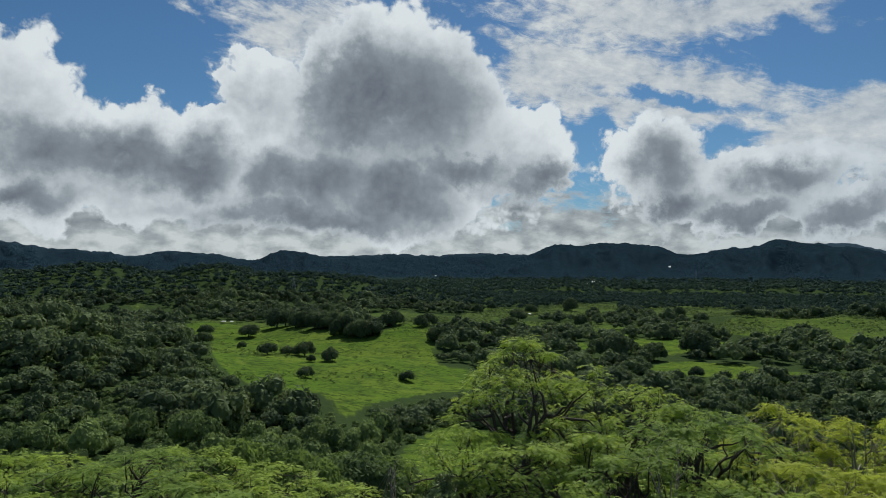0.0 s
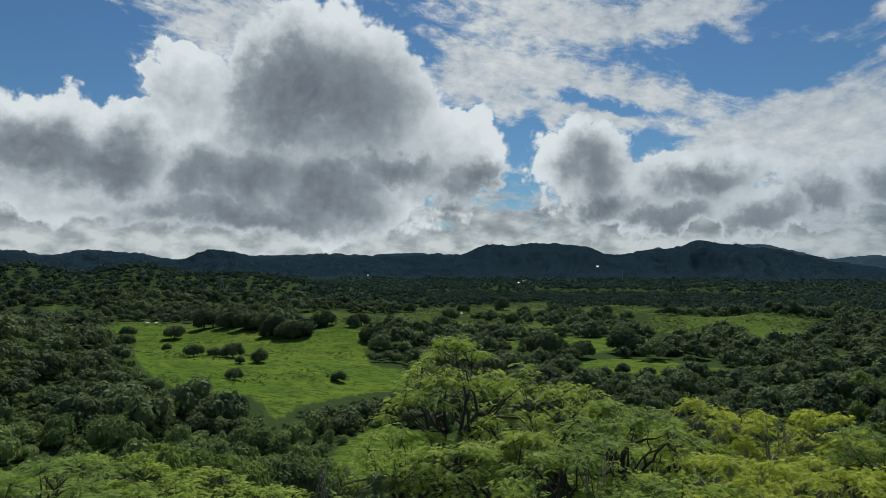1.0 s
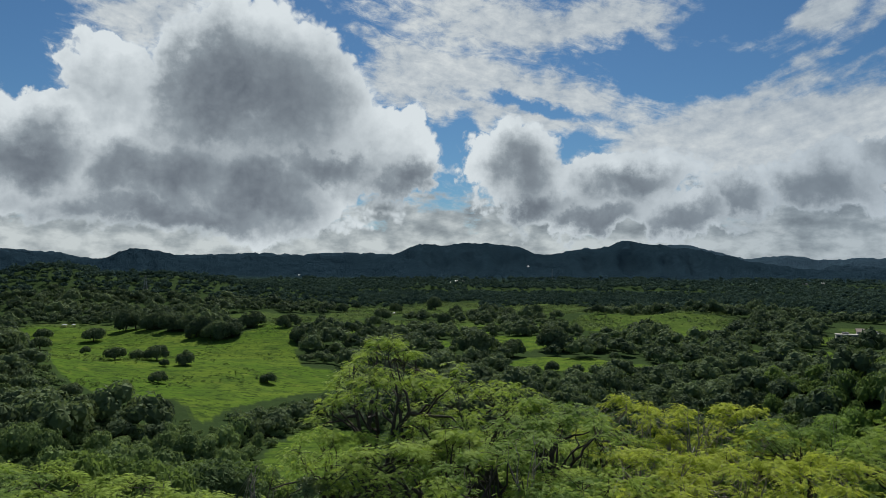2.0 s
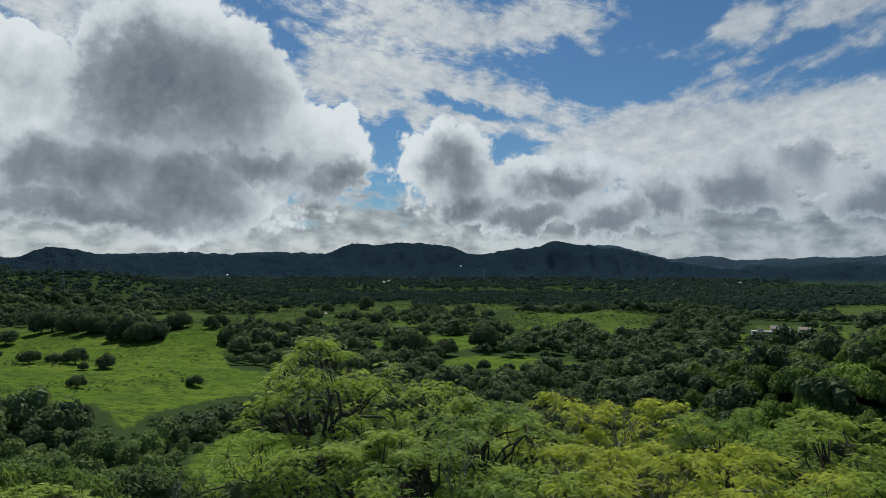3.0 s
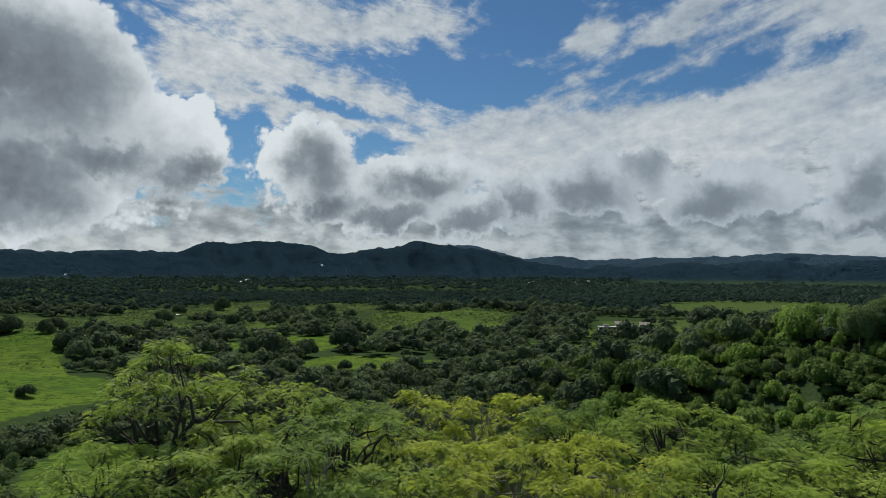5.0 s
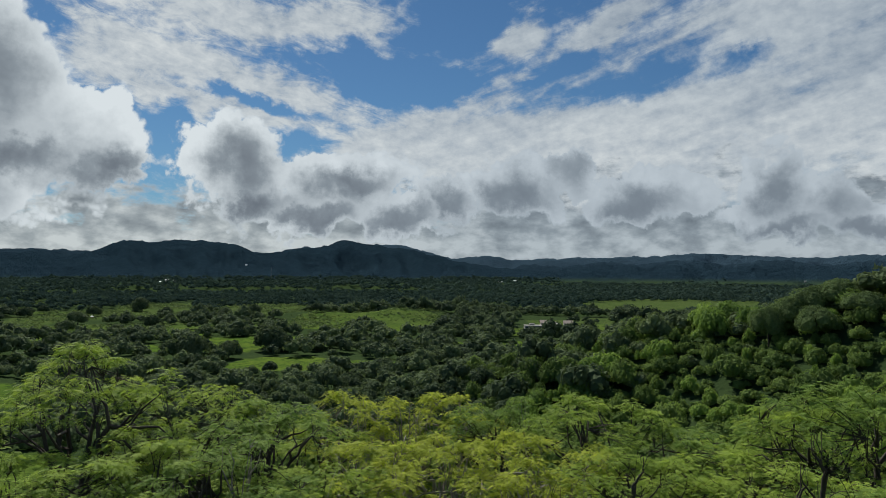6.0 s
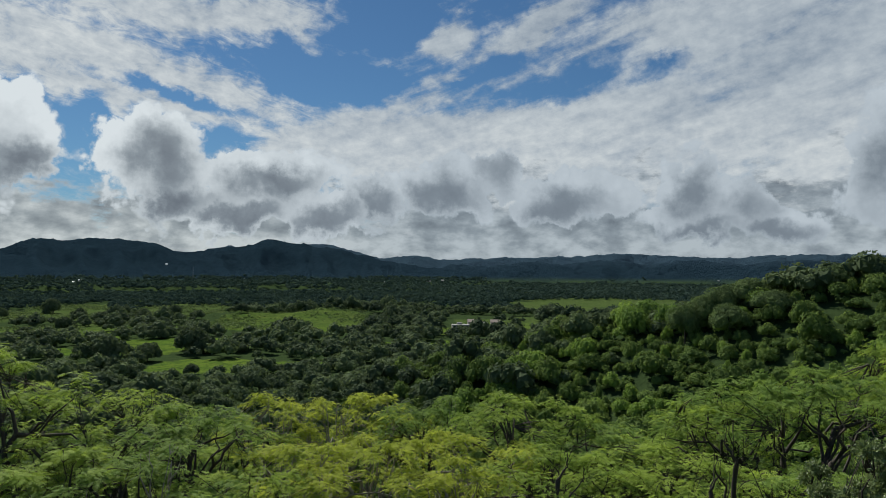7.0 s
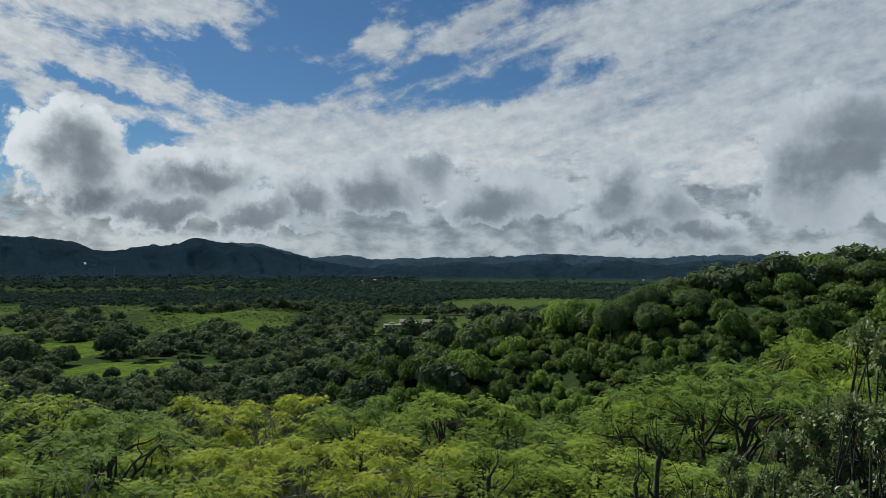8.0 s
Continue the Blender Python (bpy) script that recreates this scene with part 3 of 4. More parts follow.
def make_ground():
    az = np.concatenate([np.arange(-40, 86, 0.25), np.arange(86, 320, 3.0)])
    rings = np.concatenate([[0.0], np.geomspace(2.0, 2400.0, 190), np.arange(2425.0, 4960.0, 26.0)])
    a, r = np.meshgrid(np.radians(az), rings)
    x, y = r * np.sin(a) + 0.6 * np.clip(1 - r / 2, 0, 1), r * np.cos(a)
    z = height(x, y)
    n, m = len(rings), len(az)
    verts = np.stack([x, y, z], -1).reshape(-1, 3)
    i, j = np.meshgrid(np.arange(n - 1), np.arange(m), indexing="ij")
    k = (j + 1) % m
    faces = np.stack([i * m + j, i * m + k, (i + 1) * m + k, (i + 1) * m + j], -1).reshape(-1, 4)[:, ::-1]
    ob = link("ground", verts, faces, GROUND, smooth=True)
    att = ob.data.attributes.new("open", "FLOAT", "POINT")
    att.data.foreach_set("value", soft_openness(x.ravel(), y.ravel()).astype(np.float32))
    # the painted shade grows past 540 m, weaker round the mounds
    att = ob.data.attributes.new("shaded", "FLOAT", "POINT")
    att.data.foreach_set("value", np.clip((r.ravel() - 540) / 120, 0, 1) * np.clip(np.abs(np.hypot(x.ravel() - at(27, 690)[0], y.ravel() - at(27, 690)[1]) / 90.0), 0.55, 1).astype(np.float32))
    # painted haze sets in beyond 3450 m
    att = ob.data.attributes.new("haze", "FLOAT", "POINT")
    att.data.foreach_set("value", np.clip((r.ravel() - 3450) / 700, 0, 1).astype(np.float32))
    # where the ground takes the shaded, hazy mountain colour
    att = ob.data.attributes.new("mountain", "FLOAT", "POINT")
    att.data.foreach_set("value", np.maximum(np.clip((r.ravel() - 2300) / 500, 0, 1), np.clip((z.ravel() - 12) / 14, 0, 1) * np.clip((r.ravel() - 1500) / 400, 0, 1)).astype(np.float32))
    tagged(ob, "rolling green valley floor with pastures, wooded hills and mountains", "ground", kind="structure")


make_ground()


# ---- foliage ----
rng = np.random.default_rng(5)


ICO = np.array([(-1, 1.618, 0), (1, 1.618, 0), (-1, -1.618, 0), (1, -1.618, 0), (0, -1, 1.618), (0, 1, 1.618), (0, -1, -1.618), (0, 1, -1.618),
                (1.618, 0, -1), (1.618, 0, 1), (-1.618, 0, -1), (-1.618, 0, 1)]) / 1.902
ICO_SIDES = np.array([(0, 11, 5), (0, 5, 1), (0, 1, 7), (0, 7, 10), (0, 10, 11), (1, 5, 9), (5, 11, 4), (11, 10, 2), (10, 7, 6), (7, 1, 8),
                      (3, 9, 4), (3, 4, 2), (3, 2, 6), (3, 6, 8), (3, 8, 9), (4, 9, 5), (2, 4, 11), (6, 2, 10), (8, 6, 7), (9, 8, 1)])
OCTA = np.array([(1, 0, 0), (0, 1, 0), (-1, 0, 0), (0, -1, 0), (0, 0, 1), (0, 0, -1)], float)
OCTA_SIDES = np.array([(0, 1, 4), (1, 2, 4), (2, 3, 4), (3, 0, 4), (1, 0, 5), (2, 1, 5), (3, 2, 5), (0, 3, 5)])


def crown_template(leaves, leaf, lobes=7, core=0.8, flat=0.3, squash=0.8):
    """A unit crown (radius 1, foot at z 0, top about 1.3): leaf sprays over the outside of a heap of rounded lobes, each round a dense heart."""
    centres, radii = [], []
    for i in range(lobes):
        a = 2.39996 * i + rng.uniform(-0.4, 0.4)
        r = 0.62 * math.sqrt((i + 0.2) / lobes)
        centres.append((r * math.cos(a), r * math.sin(a), 0.86 - 0.75 * r * r + rng.uniform(-0.14, 0.12)))
        radii.append(rng.uniform(0.30, 0.46) * (1.15 if lobes < 5 else 1.0))
    centres, radii = np.array(centres), np.array(radii)
    spots, outs = [], []
    left = leaves
    while left > 0:
        n = leaves * 2
        pick = rng.integers(0, lobes, n)
        out = rng.normal(size=(n, 3))
        out[:, 2] += 0.3
        out /= np.linalg.norm(out, axis=1, keepdims=True)
        p = centres[pick] + out * (radii[pick] * rng.uniform(0.86, 1.08, n))[:, None] * (1, 1, squash)
        gap = np.linalg.norm((p[:, None] - centres[None]) / (1, 1, squash), axis=2) / radii[None]
        gap[np.arange(n), pick] = 9.0
        good = np.where((gap.min(1) > 0.92) & (out[:, 2] > -0.6))[0][:left]
        spots.append(p[good])
        outs.append(out[good])
        left -= len(good)
    spots, outs = np.vstack(spots), np.vstack(outs)
    up = outs + rng.normal(size=(leaves, 3)) * 0.42 + (0, 0, flat)
    up /= np.linalg.norm(up, axis=1, keepdims=True)
    u = np.cross(up, rng.normal(size=(leaves, 3)))
    u /= np.linalg.norm(u, axis=1, keepdims=True)
    v = np.cross(up, u)
    s = leaf * rng.uniform(0.6, 1.25, (leaves, 1))
    u, v = u * s, v * s * 0.8
    verts = [np.stack([spots - u, spots + u * rng.uniform(0.2, 1.0, (leaves, 1)) - v * 0.9, spots + v * 1.1], 1).reshape(-1, 3)]
    faces = [np.arange(leaves * 3).reshape(-1, 3)]
    base = leaves * 3
    shape, sides = (ICO, ICO_SIDES) if lobes > 4 else (OCTA, OCTA_SIDES)
    for c, r in zip(centres, radii) if core else ():
        verts.append(shape * rng.uniform(0.85, 1.05, (len(shape), 1)) * (r * core, r * core, r * core * squash) + c)
        faces.append(sides + base)
        base += len(shape)
    return np.vstack(verts), np.vstack(faces)


def woods(name, label, templates, x, y, radius, tall, material, sink=0.15, smooth=False):
    """Many tree crowns as one body of foliage."""
    z = height(x, y)
    which = rng.integers(0, len(templates), len(x))
    turn = rng.uniform(0, 2 * math.pi, len(x))
    tone = np.clip(0.95 * rng.uniform(0, 1, len(x)) ** 1.3 + 1.0 * (fractal(x, y, 60.0, 3, 77) - 0.42), 0, 1)
    all_v, all_f, all_t, base = [], [], [], 0
    for k, (tv, tf) in enumerate(templates):
        sel = np.where(which == k)[0]
        if not len(sel):
            continue
        c, s = np.cos(turn[sel])[:, None], np.sin(turn[sel])[:, None]
        r, h = radius[sel][:, None], tall[sel][:, None]
        vx = (tv[:, 0] * c - tv[:, 1] * s) * r + x[sel][:, None]
        vy = (tv[:, 0] * s + tv[:, 1] * c) * r + y[sel][:, None]
        vz = tv[:, 2] * h / 1.3 - sink * h + z[sel][:, None]
        all_v.append(np.stack([vx, vy, vz], -1).reshape(-1, 3))
        all_f.append((tf[None] + (np.arange(len(sel)) * len(tv))[:, None, None]).reshape(-1, 3) + base)
        all_t.append(np.repeat(tone[sel], len(tv)))
        base += len(sel) * len(tv)
    ob = link(name, np.vstack(all_v), np.vstack(all_f), material, tint=np.concatenate(all_t), smooth=smooth)
    return tagged(ob, label, "woods", kind="stuff")


def scatter(d0, d1, a0, a1, gap, tall, thin=0.4):
    """Places for trees of about that height, roughly gap metres apart, in a sector round the eye, off the pastures."""
    n = int((d1 ** 2 - d0 ** 2) * radians(a1 - a0) / 2 / gap ** 2 * 3.2)
    d = np.sqrt(rng.uniform(d0 ** 2, d1 ** 2, n))
    a = np.radians(rng.uniform(a0, a1, n))
    x, y = d * np.sin(a), d * np.cos(a)
    free = ~hides_pasture(x, y, gap * 0.5, tall) & ~cleared(x, y)
    free &= (openness(x, y, True) < 0.5) | ((rng.uniform(0, 1, n) < thin) & ~glade(x, y))
    x, y = x[free], y[free]
    taken, keep = {}, []
    for i in range(len(x)):
        key = (int(x[i] // gap), int(y[i] // gap))
        near = False
        for p in (-1, 0, 1):
            for q in (-1, 0, 1):
                for j in taken.get((key[0] + p, key[1] + q), ()):
                    if (x[i] - x[j]) ** 2 + (y[i] - y[j]) ** 2 < gap * gap * 0.55:
                        near = True
        if not near:
            taken.setdefault(key, []).append(i)
            keep.append(i)
    return x[keep], y[keep]


def strew(d0, d1, a0, a1, count, tall):
    """Places for low brush at random in a sector, off the pastures."""
    d, a = np.sqrt(rng.uniform(d0 ** 2, d1 ** 2, count)), np.radians(rng.uniform(a0, a1, count))
    x, y = d * np.sin(a), d * np.cos(a)
    free = ~hides_pasture(x, y, 1.2, tall) & ~cleared(x, y)
    return x[free], y[free]


def plant_woods():
    close = [crown_template(430, 0.072, 10, core=0.76) for _ in range(7)]
    mid = [crown_template(230, 0.105, 7, flat=0.4) for _ in range(8)]
    spread = [crown_template(130, 0.14, 6, flat=0.4) for _ in range(8)]
    dots = [crown_template(32, 0.26, 3, flat=0.5) for _ in range(8)]
    specks = [crown_template(16, 0.36, 2, flat=0.7) for _ in range(8)]
    x, y = scatter(96, 185, -38, 37, 5.6, 4.0)
    r = rng.uniform(2.2, 3.8, len(x)) * rng.choice([0.6, 0.8, 1.0, 1.4], len(x))
    woods("hillside_woods", "dense dark green dry forest on the lower slopes", close, x, y, r, np.maximum(r, 2.4) * rng.uniform(1.3, 2.3, len(x)), LEAF_WOOD)
    x, y = scatter(85, 245, 35, 85, 4.5, 4.0)
    r = rng.uniform(1.9, 3.4, len(x)) * rng.choice([0.6, 0.8, 1.0, 1.5], len(x))
    tall = np.maximum(r, 2.3) * rng.uniform(1.1, 2.3, len(x))
    pale = fractal(x, y, 34.0, 3, 91) + 0.12 * rng.normal(size=len(x)) + np.clip((150 - np.hypot(x, y)) / 300, -0.15, 0.25) > 0.50
    for label, sel, leaves in (("pale green feathery scrub climbing to the ridge", pale, LEAF_MID), ("mid-green dry forest climbing to the ridge", ~pale, LEAF_SLOPE)):
        woods("ridge_woods", label, close, x[sel], y[sel], r[sel], tall[sel], leaves)
    shrub = [crown_template(56, 0.19, 3, flat=0.4) for _ in range(8)]
    x, y = strew(80, 250, 30, 85, 2600, 1.5)
    r = rng.uniform(1.1, 2.1, len(x))
    woods("ridge_undergrowth", "low mid-green brush under the trees of the ridge", shrub, x, y, r, r * rng.uniform(1.0, 1.7, len(x)), LEAF_SLOPE)
    x, y = strew(95, 300, -38, 30, 4600, 1.8)
    r = rng.uniform(1.0, 2.3, len(x))
    woods("slope_undergrowth", "low dark green brush under the trees of the slope", shrub, x, y, r, r * rng.uniform(0.9, 1.5, len(x)), LEAF_WOOD)
    x, y = scatter(185, 360, -38, 84, 7.3, 5.2)
    r = rng.uniform(2.8, 4.6, len(x)) * rng.choice([0.6, 0.85, 1.0, 1.3, 1.8], len(x))
    woods("lower_woods", "dense dark green dry forest at the edge of the valley", mid, x, y, r, r * rng.uniform(1.2, 1.8, len(x)), LEAF_VALLEY)
    x, y = scatter(360, 820, -36, 82, 12.3, 5.5)
    r = rng.uniform(4.6, 7.2, len(x)) * rng.choice([0.65, 1.0, 1.0, 1.3, 1.6], len(x))
    woods("valley_woods", "spreading dark green trees across the valley floor", spread, x, y, r, r * rng.uniform(1.2, 1.6, len(x)), LEAF_VALLEY)
    x, y = scatter(820, 1400, -36, 82, 13.0, 6.0)
    r = rng.uniform(5.0, 9.0, len(x))
    woods("plain_woods", "continuous dark forest over the plain and low hills", dots, x, y, r, r * rng.uniform(1.0, 1.4, len(x)), LEAF_FAR_SHADED)
    x, y = scatter(1400, 2480, -36, 82, 19.0, 8.0)
    flat_land = (height(x, y) < 26.0) & (np.hypot(x, y) < 1700 + 1400 * fractal(x, y, 260.0, 3, 71))
    x, y = x[flat_land], y[flat_land]
    r = rng.uniform(7.5, 12.0, len(x))
    woods("far_plain_woods", "continuous dark forest at the foot of the mountains", specks, x, y, r, r * rng.uniform(0.9, 1.2, len(x)), LEAF_FAR_SHADED)
    tussock = [crown_template(18, 0.40, 3, core=0, flat=0.3) for _ in range(6)]
    d = np.sqrt(rng.uniform(190 ** 2, 640 ** 2, 26000))
    a = np.radians(rng.uniform(-21, 5, 26000))
    x, y = d * np.sin(a), d * np.cos(a)
    k = (openness(x, y) > 0.5) & (fractal(x, y, 26.0, 3, 61) > rng.uniform(0.44, 0.72, len(x)))
    x, y = x[k][:3200], y[k][:3200]
    r = rng.uniform(0.25, 0.8, len(x)) * rng.choice([0.8, 1.0, 1.5], len(x))
    woods("grass_tussocks", "dark green tussocks and low scrub over the meadow", tussock, x, y, r, r * rng.uniform(0.6, 1.1, len(x)), LEAF_SLOPE)
    d = np.sqrt(rng.uniform(560 ** 2, 1000 ** 2, 34000))
    a = np.radians(rng.uniform(-9, 36, 34000))
    x, y = d * np.sin(a), d * np.cos(a)
    k = (openness(x, y) > 0.5) & (fractal(x, y, 60.0, 3, 67) > rng.uniform(0.40, 0.75, len(x)))
    x, y = x[k][:4500], y[k][:4500]
    d, a = rng.uniform(600, 780, 900), np.radians(rng.uniform(20.5, 33.0, 900))
    mx, my = d * np.sin(a), d * np.cos(a)
    k = fractal(mx, my, 40.0, 3, 83) > rng.uniform(0.35, 0.75, 900)
    x, y = np.concatenate([x, mx[k]]), np.concatenate([y, my[k]])
    r = rng.uniform(0.7, 2.4, len(x))
    woods("pasture_scrub", "low dark scrub scattered over the far pastures", tussock, x, y, r, r * rng.uniform(0.7, 1.2, len(x)), LEAF_WOOD)
    x, y = scatter(16, 420, 86, 320, 17.0, 6.0)
    r = rng.uniform(6.0, 9.0, len(x))
    tall = np.clip(np.hypot(x, y) * 0.2, 3.5, 9.0)
    woods("hilltop_woods", "green dry forest over the hill behind the viewpoint", dots, x, y, r, tall, LEAF_WOOD)


plant_woods()


# ---- single trees ----
def tube(points, radii, sides):
    """A tapered limb along points."""
    points = np.asarray(points, float)
    n = len(points)
    way = np.gradient(points, axis=0)
    way /= np.linalg.norm(way, axis=1, keepdims=True) + 1e-9
    ref = np.where(np.abs(way[:, 2:3]) > 0.9, (1.0, 0.0, 0.0), (0.0, 0.0, 1.0))
    a = np.cross(way, ref)
    a /= np.linalg.norm(a, axis=1, keepdims=True) + 1e-9
    b = np.cross(way, a)
    t = np.arange(sides) * 2 * math.pi / sides
    ring = np.cos(t)[None, :, None] * a[:, None] + np.sin(t)[None, :, None] * b[:, None]
    verts = (points[:, None] + ring * np.asarray(radii)[:, None, None]).reshape(-1, 3)
    i, j = np.meshgrid(np.arange(n - 1), np.arange(sides), indexing="ij")
    k = (j + 1) % sides
    faces = np.stack([i * sides + j, i * sides + k, (i + 1) * sides + k, (i + 1) * sides + j], -1).reshape(-1, 4)
    return verts, faces


def bent(p, q, n, sag=0.12, wild=0.06):
    """A crooked line from p to q that first rises and then levels out."""
    p, q = np.asarray(p, float), np.asarray(q, float)
    t = np.linspace(0, 1, n)[:, None]
    size = np.linalg.norm(q - p)
    line = p + (q - p) * t
    line[:, 2] += (sag * size * np.sin(math.pi * t[:, 0]))
    jitter = rng.normal(size=(n, 3)) * wild * size
    jitter[0] = jitter[-1] = 0
    return line + jitter


def merged(pieces):
    verts, faces, base = [], [], 0
    for v, f in pieces:
        verts.append(v)
        faces.append(f + base)
        base += len(v)
    return np.vstack(verts), np.vstack(faces)


def fronds(centres, each, length, reach, droop=0.25):
    """Feathery compound leaves: narrow leaflets in pairs along each stalk, spread flat round the twig ends."""
    c = np.repeat(centres, each, axis=0)
    n = len(c)
    a = rng.uniform(0, 2 * math.pi, n)
    way = np.stack([np.cos(a), np.sin(a), rng.normal(0.03, 0.16, n) - droop * 0.3], -1)
    way /= np.linalg.norm(way, axis=1, keepdims=True)
    start = c + way * (rng.uniform(0.0, 1.0, (n, 1)) * reach) + rng.normal(size=(n, 3)) * (0.10, 0.10, 0.05)
    up = rng.normal(size=(n, 3)) * 0.38 + (0, 0, 1)
    side = np.cross(way, up)
    side /= np.linalg.norm(side, axis=1, keepdims=True)
    size = length * rng.uniform(0.65, 1.2, (n, 1))
    verts = []
    for k, (s, l) in enumerate(((0.15, 0.40), (0.40, 0.46), (0.66, 0.40), (0.9, 0.28))):
        for sign in (-1, 1):
            root = start + way * size * s
            root[:, 2] -= droop * size[:, 0] * s * s
            tip = root + (side * sign * 0.85 + way * 0.55) * size * l
            tip[:, 2] -= droop * size[:, 0] * 0.5 * l
            wide = way * size * 0.085
            verts += [root - wide, tip, root + wide * 1.3]
    verts = np.stack(verts, 1).reshape(-1, 3)
    return verts, np.arange(len(verts)).reshape(-1, 3)


def broad_leaves(centres, each, length, reach):
    """Leathery single leaves, folded along the middle, in rosettes at the twig ends."""
    c = np.repeat(centres, each, axis=0)
    n = len(c)
    away = rng.normal(size=(n, 3))
    away /= np.linalg.norm(away, axis=1, keepdims=True)
    start = c + away * rng.uniform(0.0, 1.0, (n, 1)) * reach
    way = away + rng.normal(size=(n, 3)) * 0.8 + (0, 0, 0.15)
    way /= np.linalg.norm(way, axis=1, keepdims=True)
    side = np.cross(way, rng.normal(size=(n, 3)) * 0.5 + (0, 0, 1))
    side /= np.linalg.norm(side, axis=1, keepdims=True)
    up = np.cross(side, way)
    size = length * rng.uniform(0.6, 1.2, (n, 1))
    tip = start + way * size
    mid = start + way * size * 0.5
    left = mid + side * size * 0.30 + up * size * 0.08
    right = mid - side * size * 0.30 + up * size * 0.08
    verts = np.stack([start, left, tip, start, tip, right], 1).reshape(-1, 3)
    return verts, np.arange(len(verts)).reshape(-1, 3)


def make_tree(name, label, tall, spread, limbs, sprays, leaf, each, material, bark, flatness=0.17, trunk_part=0.34, deep=1.0, clump=8):
    """A tree as an empty with a trunk, its limbs (with their branches and twigs) and a crown of leaves."""
    tree = new(name)
    tagged(tree, label, "tree")
    lean = rng.normal(size=2) * 0.05 * tall
    top = np.array([lean[0], lean[1], tall * trunk_part])
    girth = 0.017 * tall + 0.03
    link("trunk", *tube(bent((0, 0, -0.6), top, 7, 0.0, 0.02), np.linspace(girth * 1.35, girth * 0.85, 7), 8), bark, tree, smooth=True)
    n = sprays
    plates = max(6, n // clump)
    r = spread * np.sqrt((np.arange(plates) + rng.uniform(0, 1, plates)) / plates)
    a = np.arange(plates) * 2.39996 + rng.uniform(-0.3, 0.3, plates)
    own = rng.integers(0, plates, n)
    size = (spread * 0.23 * rng.uniform(0.65, 1.3, plates))[own]
    rho, phi = np.sqrt(rng.uniform(0, 1, n)), rng.uniform(0, 2 * math.pi, n)
    sx = r[own] * np.cos(a[own]) + size * rho * np.cos(phi)
    sy = r[own] * np.sin(a[own]) + size * rho * np.sin(phi)
    r, a = np.hypot(sx, sy), np.arctan2(sy, sx)
    wobble = 1.0 + 0.16 * np.sin(2 * a + rng.uniform(0, 6)) + 0.10 * np.sin(5 * a + rng.uniform(0, 6))
    x, y = r * wobble * np.cos(a), r * wobble * np.sin(a)
    dome = tall * (1.0 - flatness * (r / spread) ** 3)
    layer = rng.choice([0.0, 0.03, 0.07, 0.12, 0.18, 0.25], plates)[own] * deep * tall * (1.0 - 0.4 * np.clip(r / spread, 0, 1))
    z = dome - layer - 0.38 * size * rho ** 2 + rng.normal(size=n) * 0.006 * tall
    spots = np.stack([x, y, z], -1)
    sector = ((a + rng.uniform(0, 6)) % (2 * math.pi) * limbs / (2 * math.pi)).astype(int) % limbs
    for k in range(limbs):
        mine = spots[sector == k]
        if len(mine) < 4:
            continue
        goal = mine.mean(0) * (0.62, 0.62, 1) - (0, 0, 0.10 * tall)
        thick = girth * rng.uniform(0.7, 1.0)
        start = top - (0, 0, rng.uniform(0, 0.12) * tall)
        main = bent(start, goal, 7, 0.04, 0.035)
        pieces = [tube(main, np.linspace(thick, thick * 0.5, 7), 6)]
        count = max(3, len(mine) // 6)
        knots = mine[rng.choice(len(mine), count, replace=False)] - (0, 0, 0.05 * tall)
        for p in knots:
            root = main[rng.integers(3, 7)]
            pieces.append(tube(bent(root, p, 5, 0.06, 0.05), np.linspace(thick * 0.42, 0.018, 5), 4))
        for p in mine:
            j = np.argmin(((knots - p) ** 2).sum(1))
            pieces.append(tube(bent(knots[j], p, 3, 0.05, 0.05), np.linspace(0.02, 0.007, 3), 3))
        link("limb", *merged(pieces), bark, tree, smooth=True)
    if not each:
        return tree
    if leaf == "feather":
        v, f = fronds(spots, each, 0.30, 0.42)
    else:
        v, f = broad_leaves(spots, each, 0.17, 0.20)
    link("crown", v, f, material, tree, tint=np.repeat(rng.uniform(0, 1, len(spots)), len(v) // len(spots)))
    return tree


def again(master, m):
    """A further copy of a thing that already stands at a size of its own."""
    s = master.scale
    return copy_thing(master, m @ Matrix.Diagonal((1 / s[0], 1 / s[1], 1 / s[2], 1)))


MASTERS = {}


def plant(kind, azimuth, distance, top, radius, turn=None):
    """Set one tree so that its crown's top stands at the elevation top seen from the eye, with that crown radius."""
    x, y = at(azimuth, distance)
    z = float(height(x, y))
    tall = EYE + distance * math.tan(radians(top)) - z
    master, t0, r0, used = MASTERS[kind][plant.count % len(MASTERS[kind])]
    plant.count += 1
    radius *= 0.93
    m = pose(x, y, z, 0, 0, rng.uniform(0, 360) if turn is None else turn) @ Matrix.Diagonal((radius / r0, radius / r0, tall / t0, 1))
    if used:
        again(master, m)
    else:
        master.matrix_basis = m
        MASTERS[kind][(plant.count - 1) % len(MASTERS[kind])][3] = True


plant.count = 0


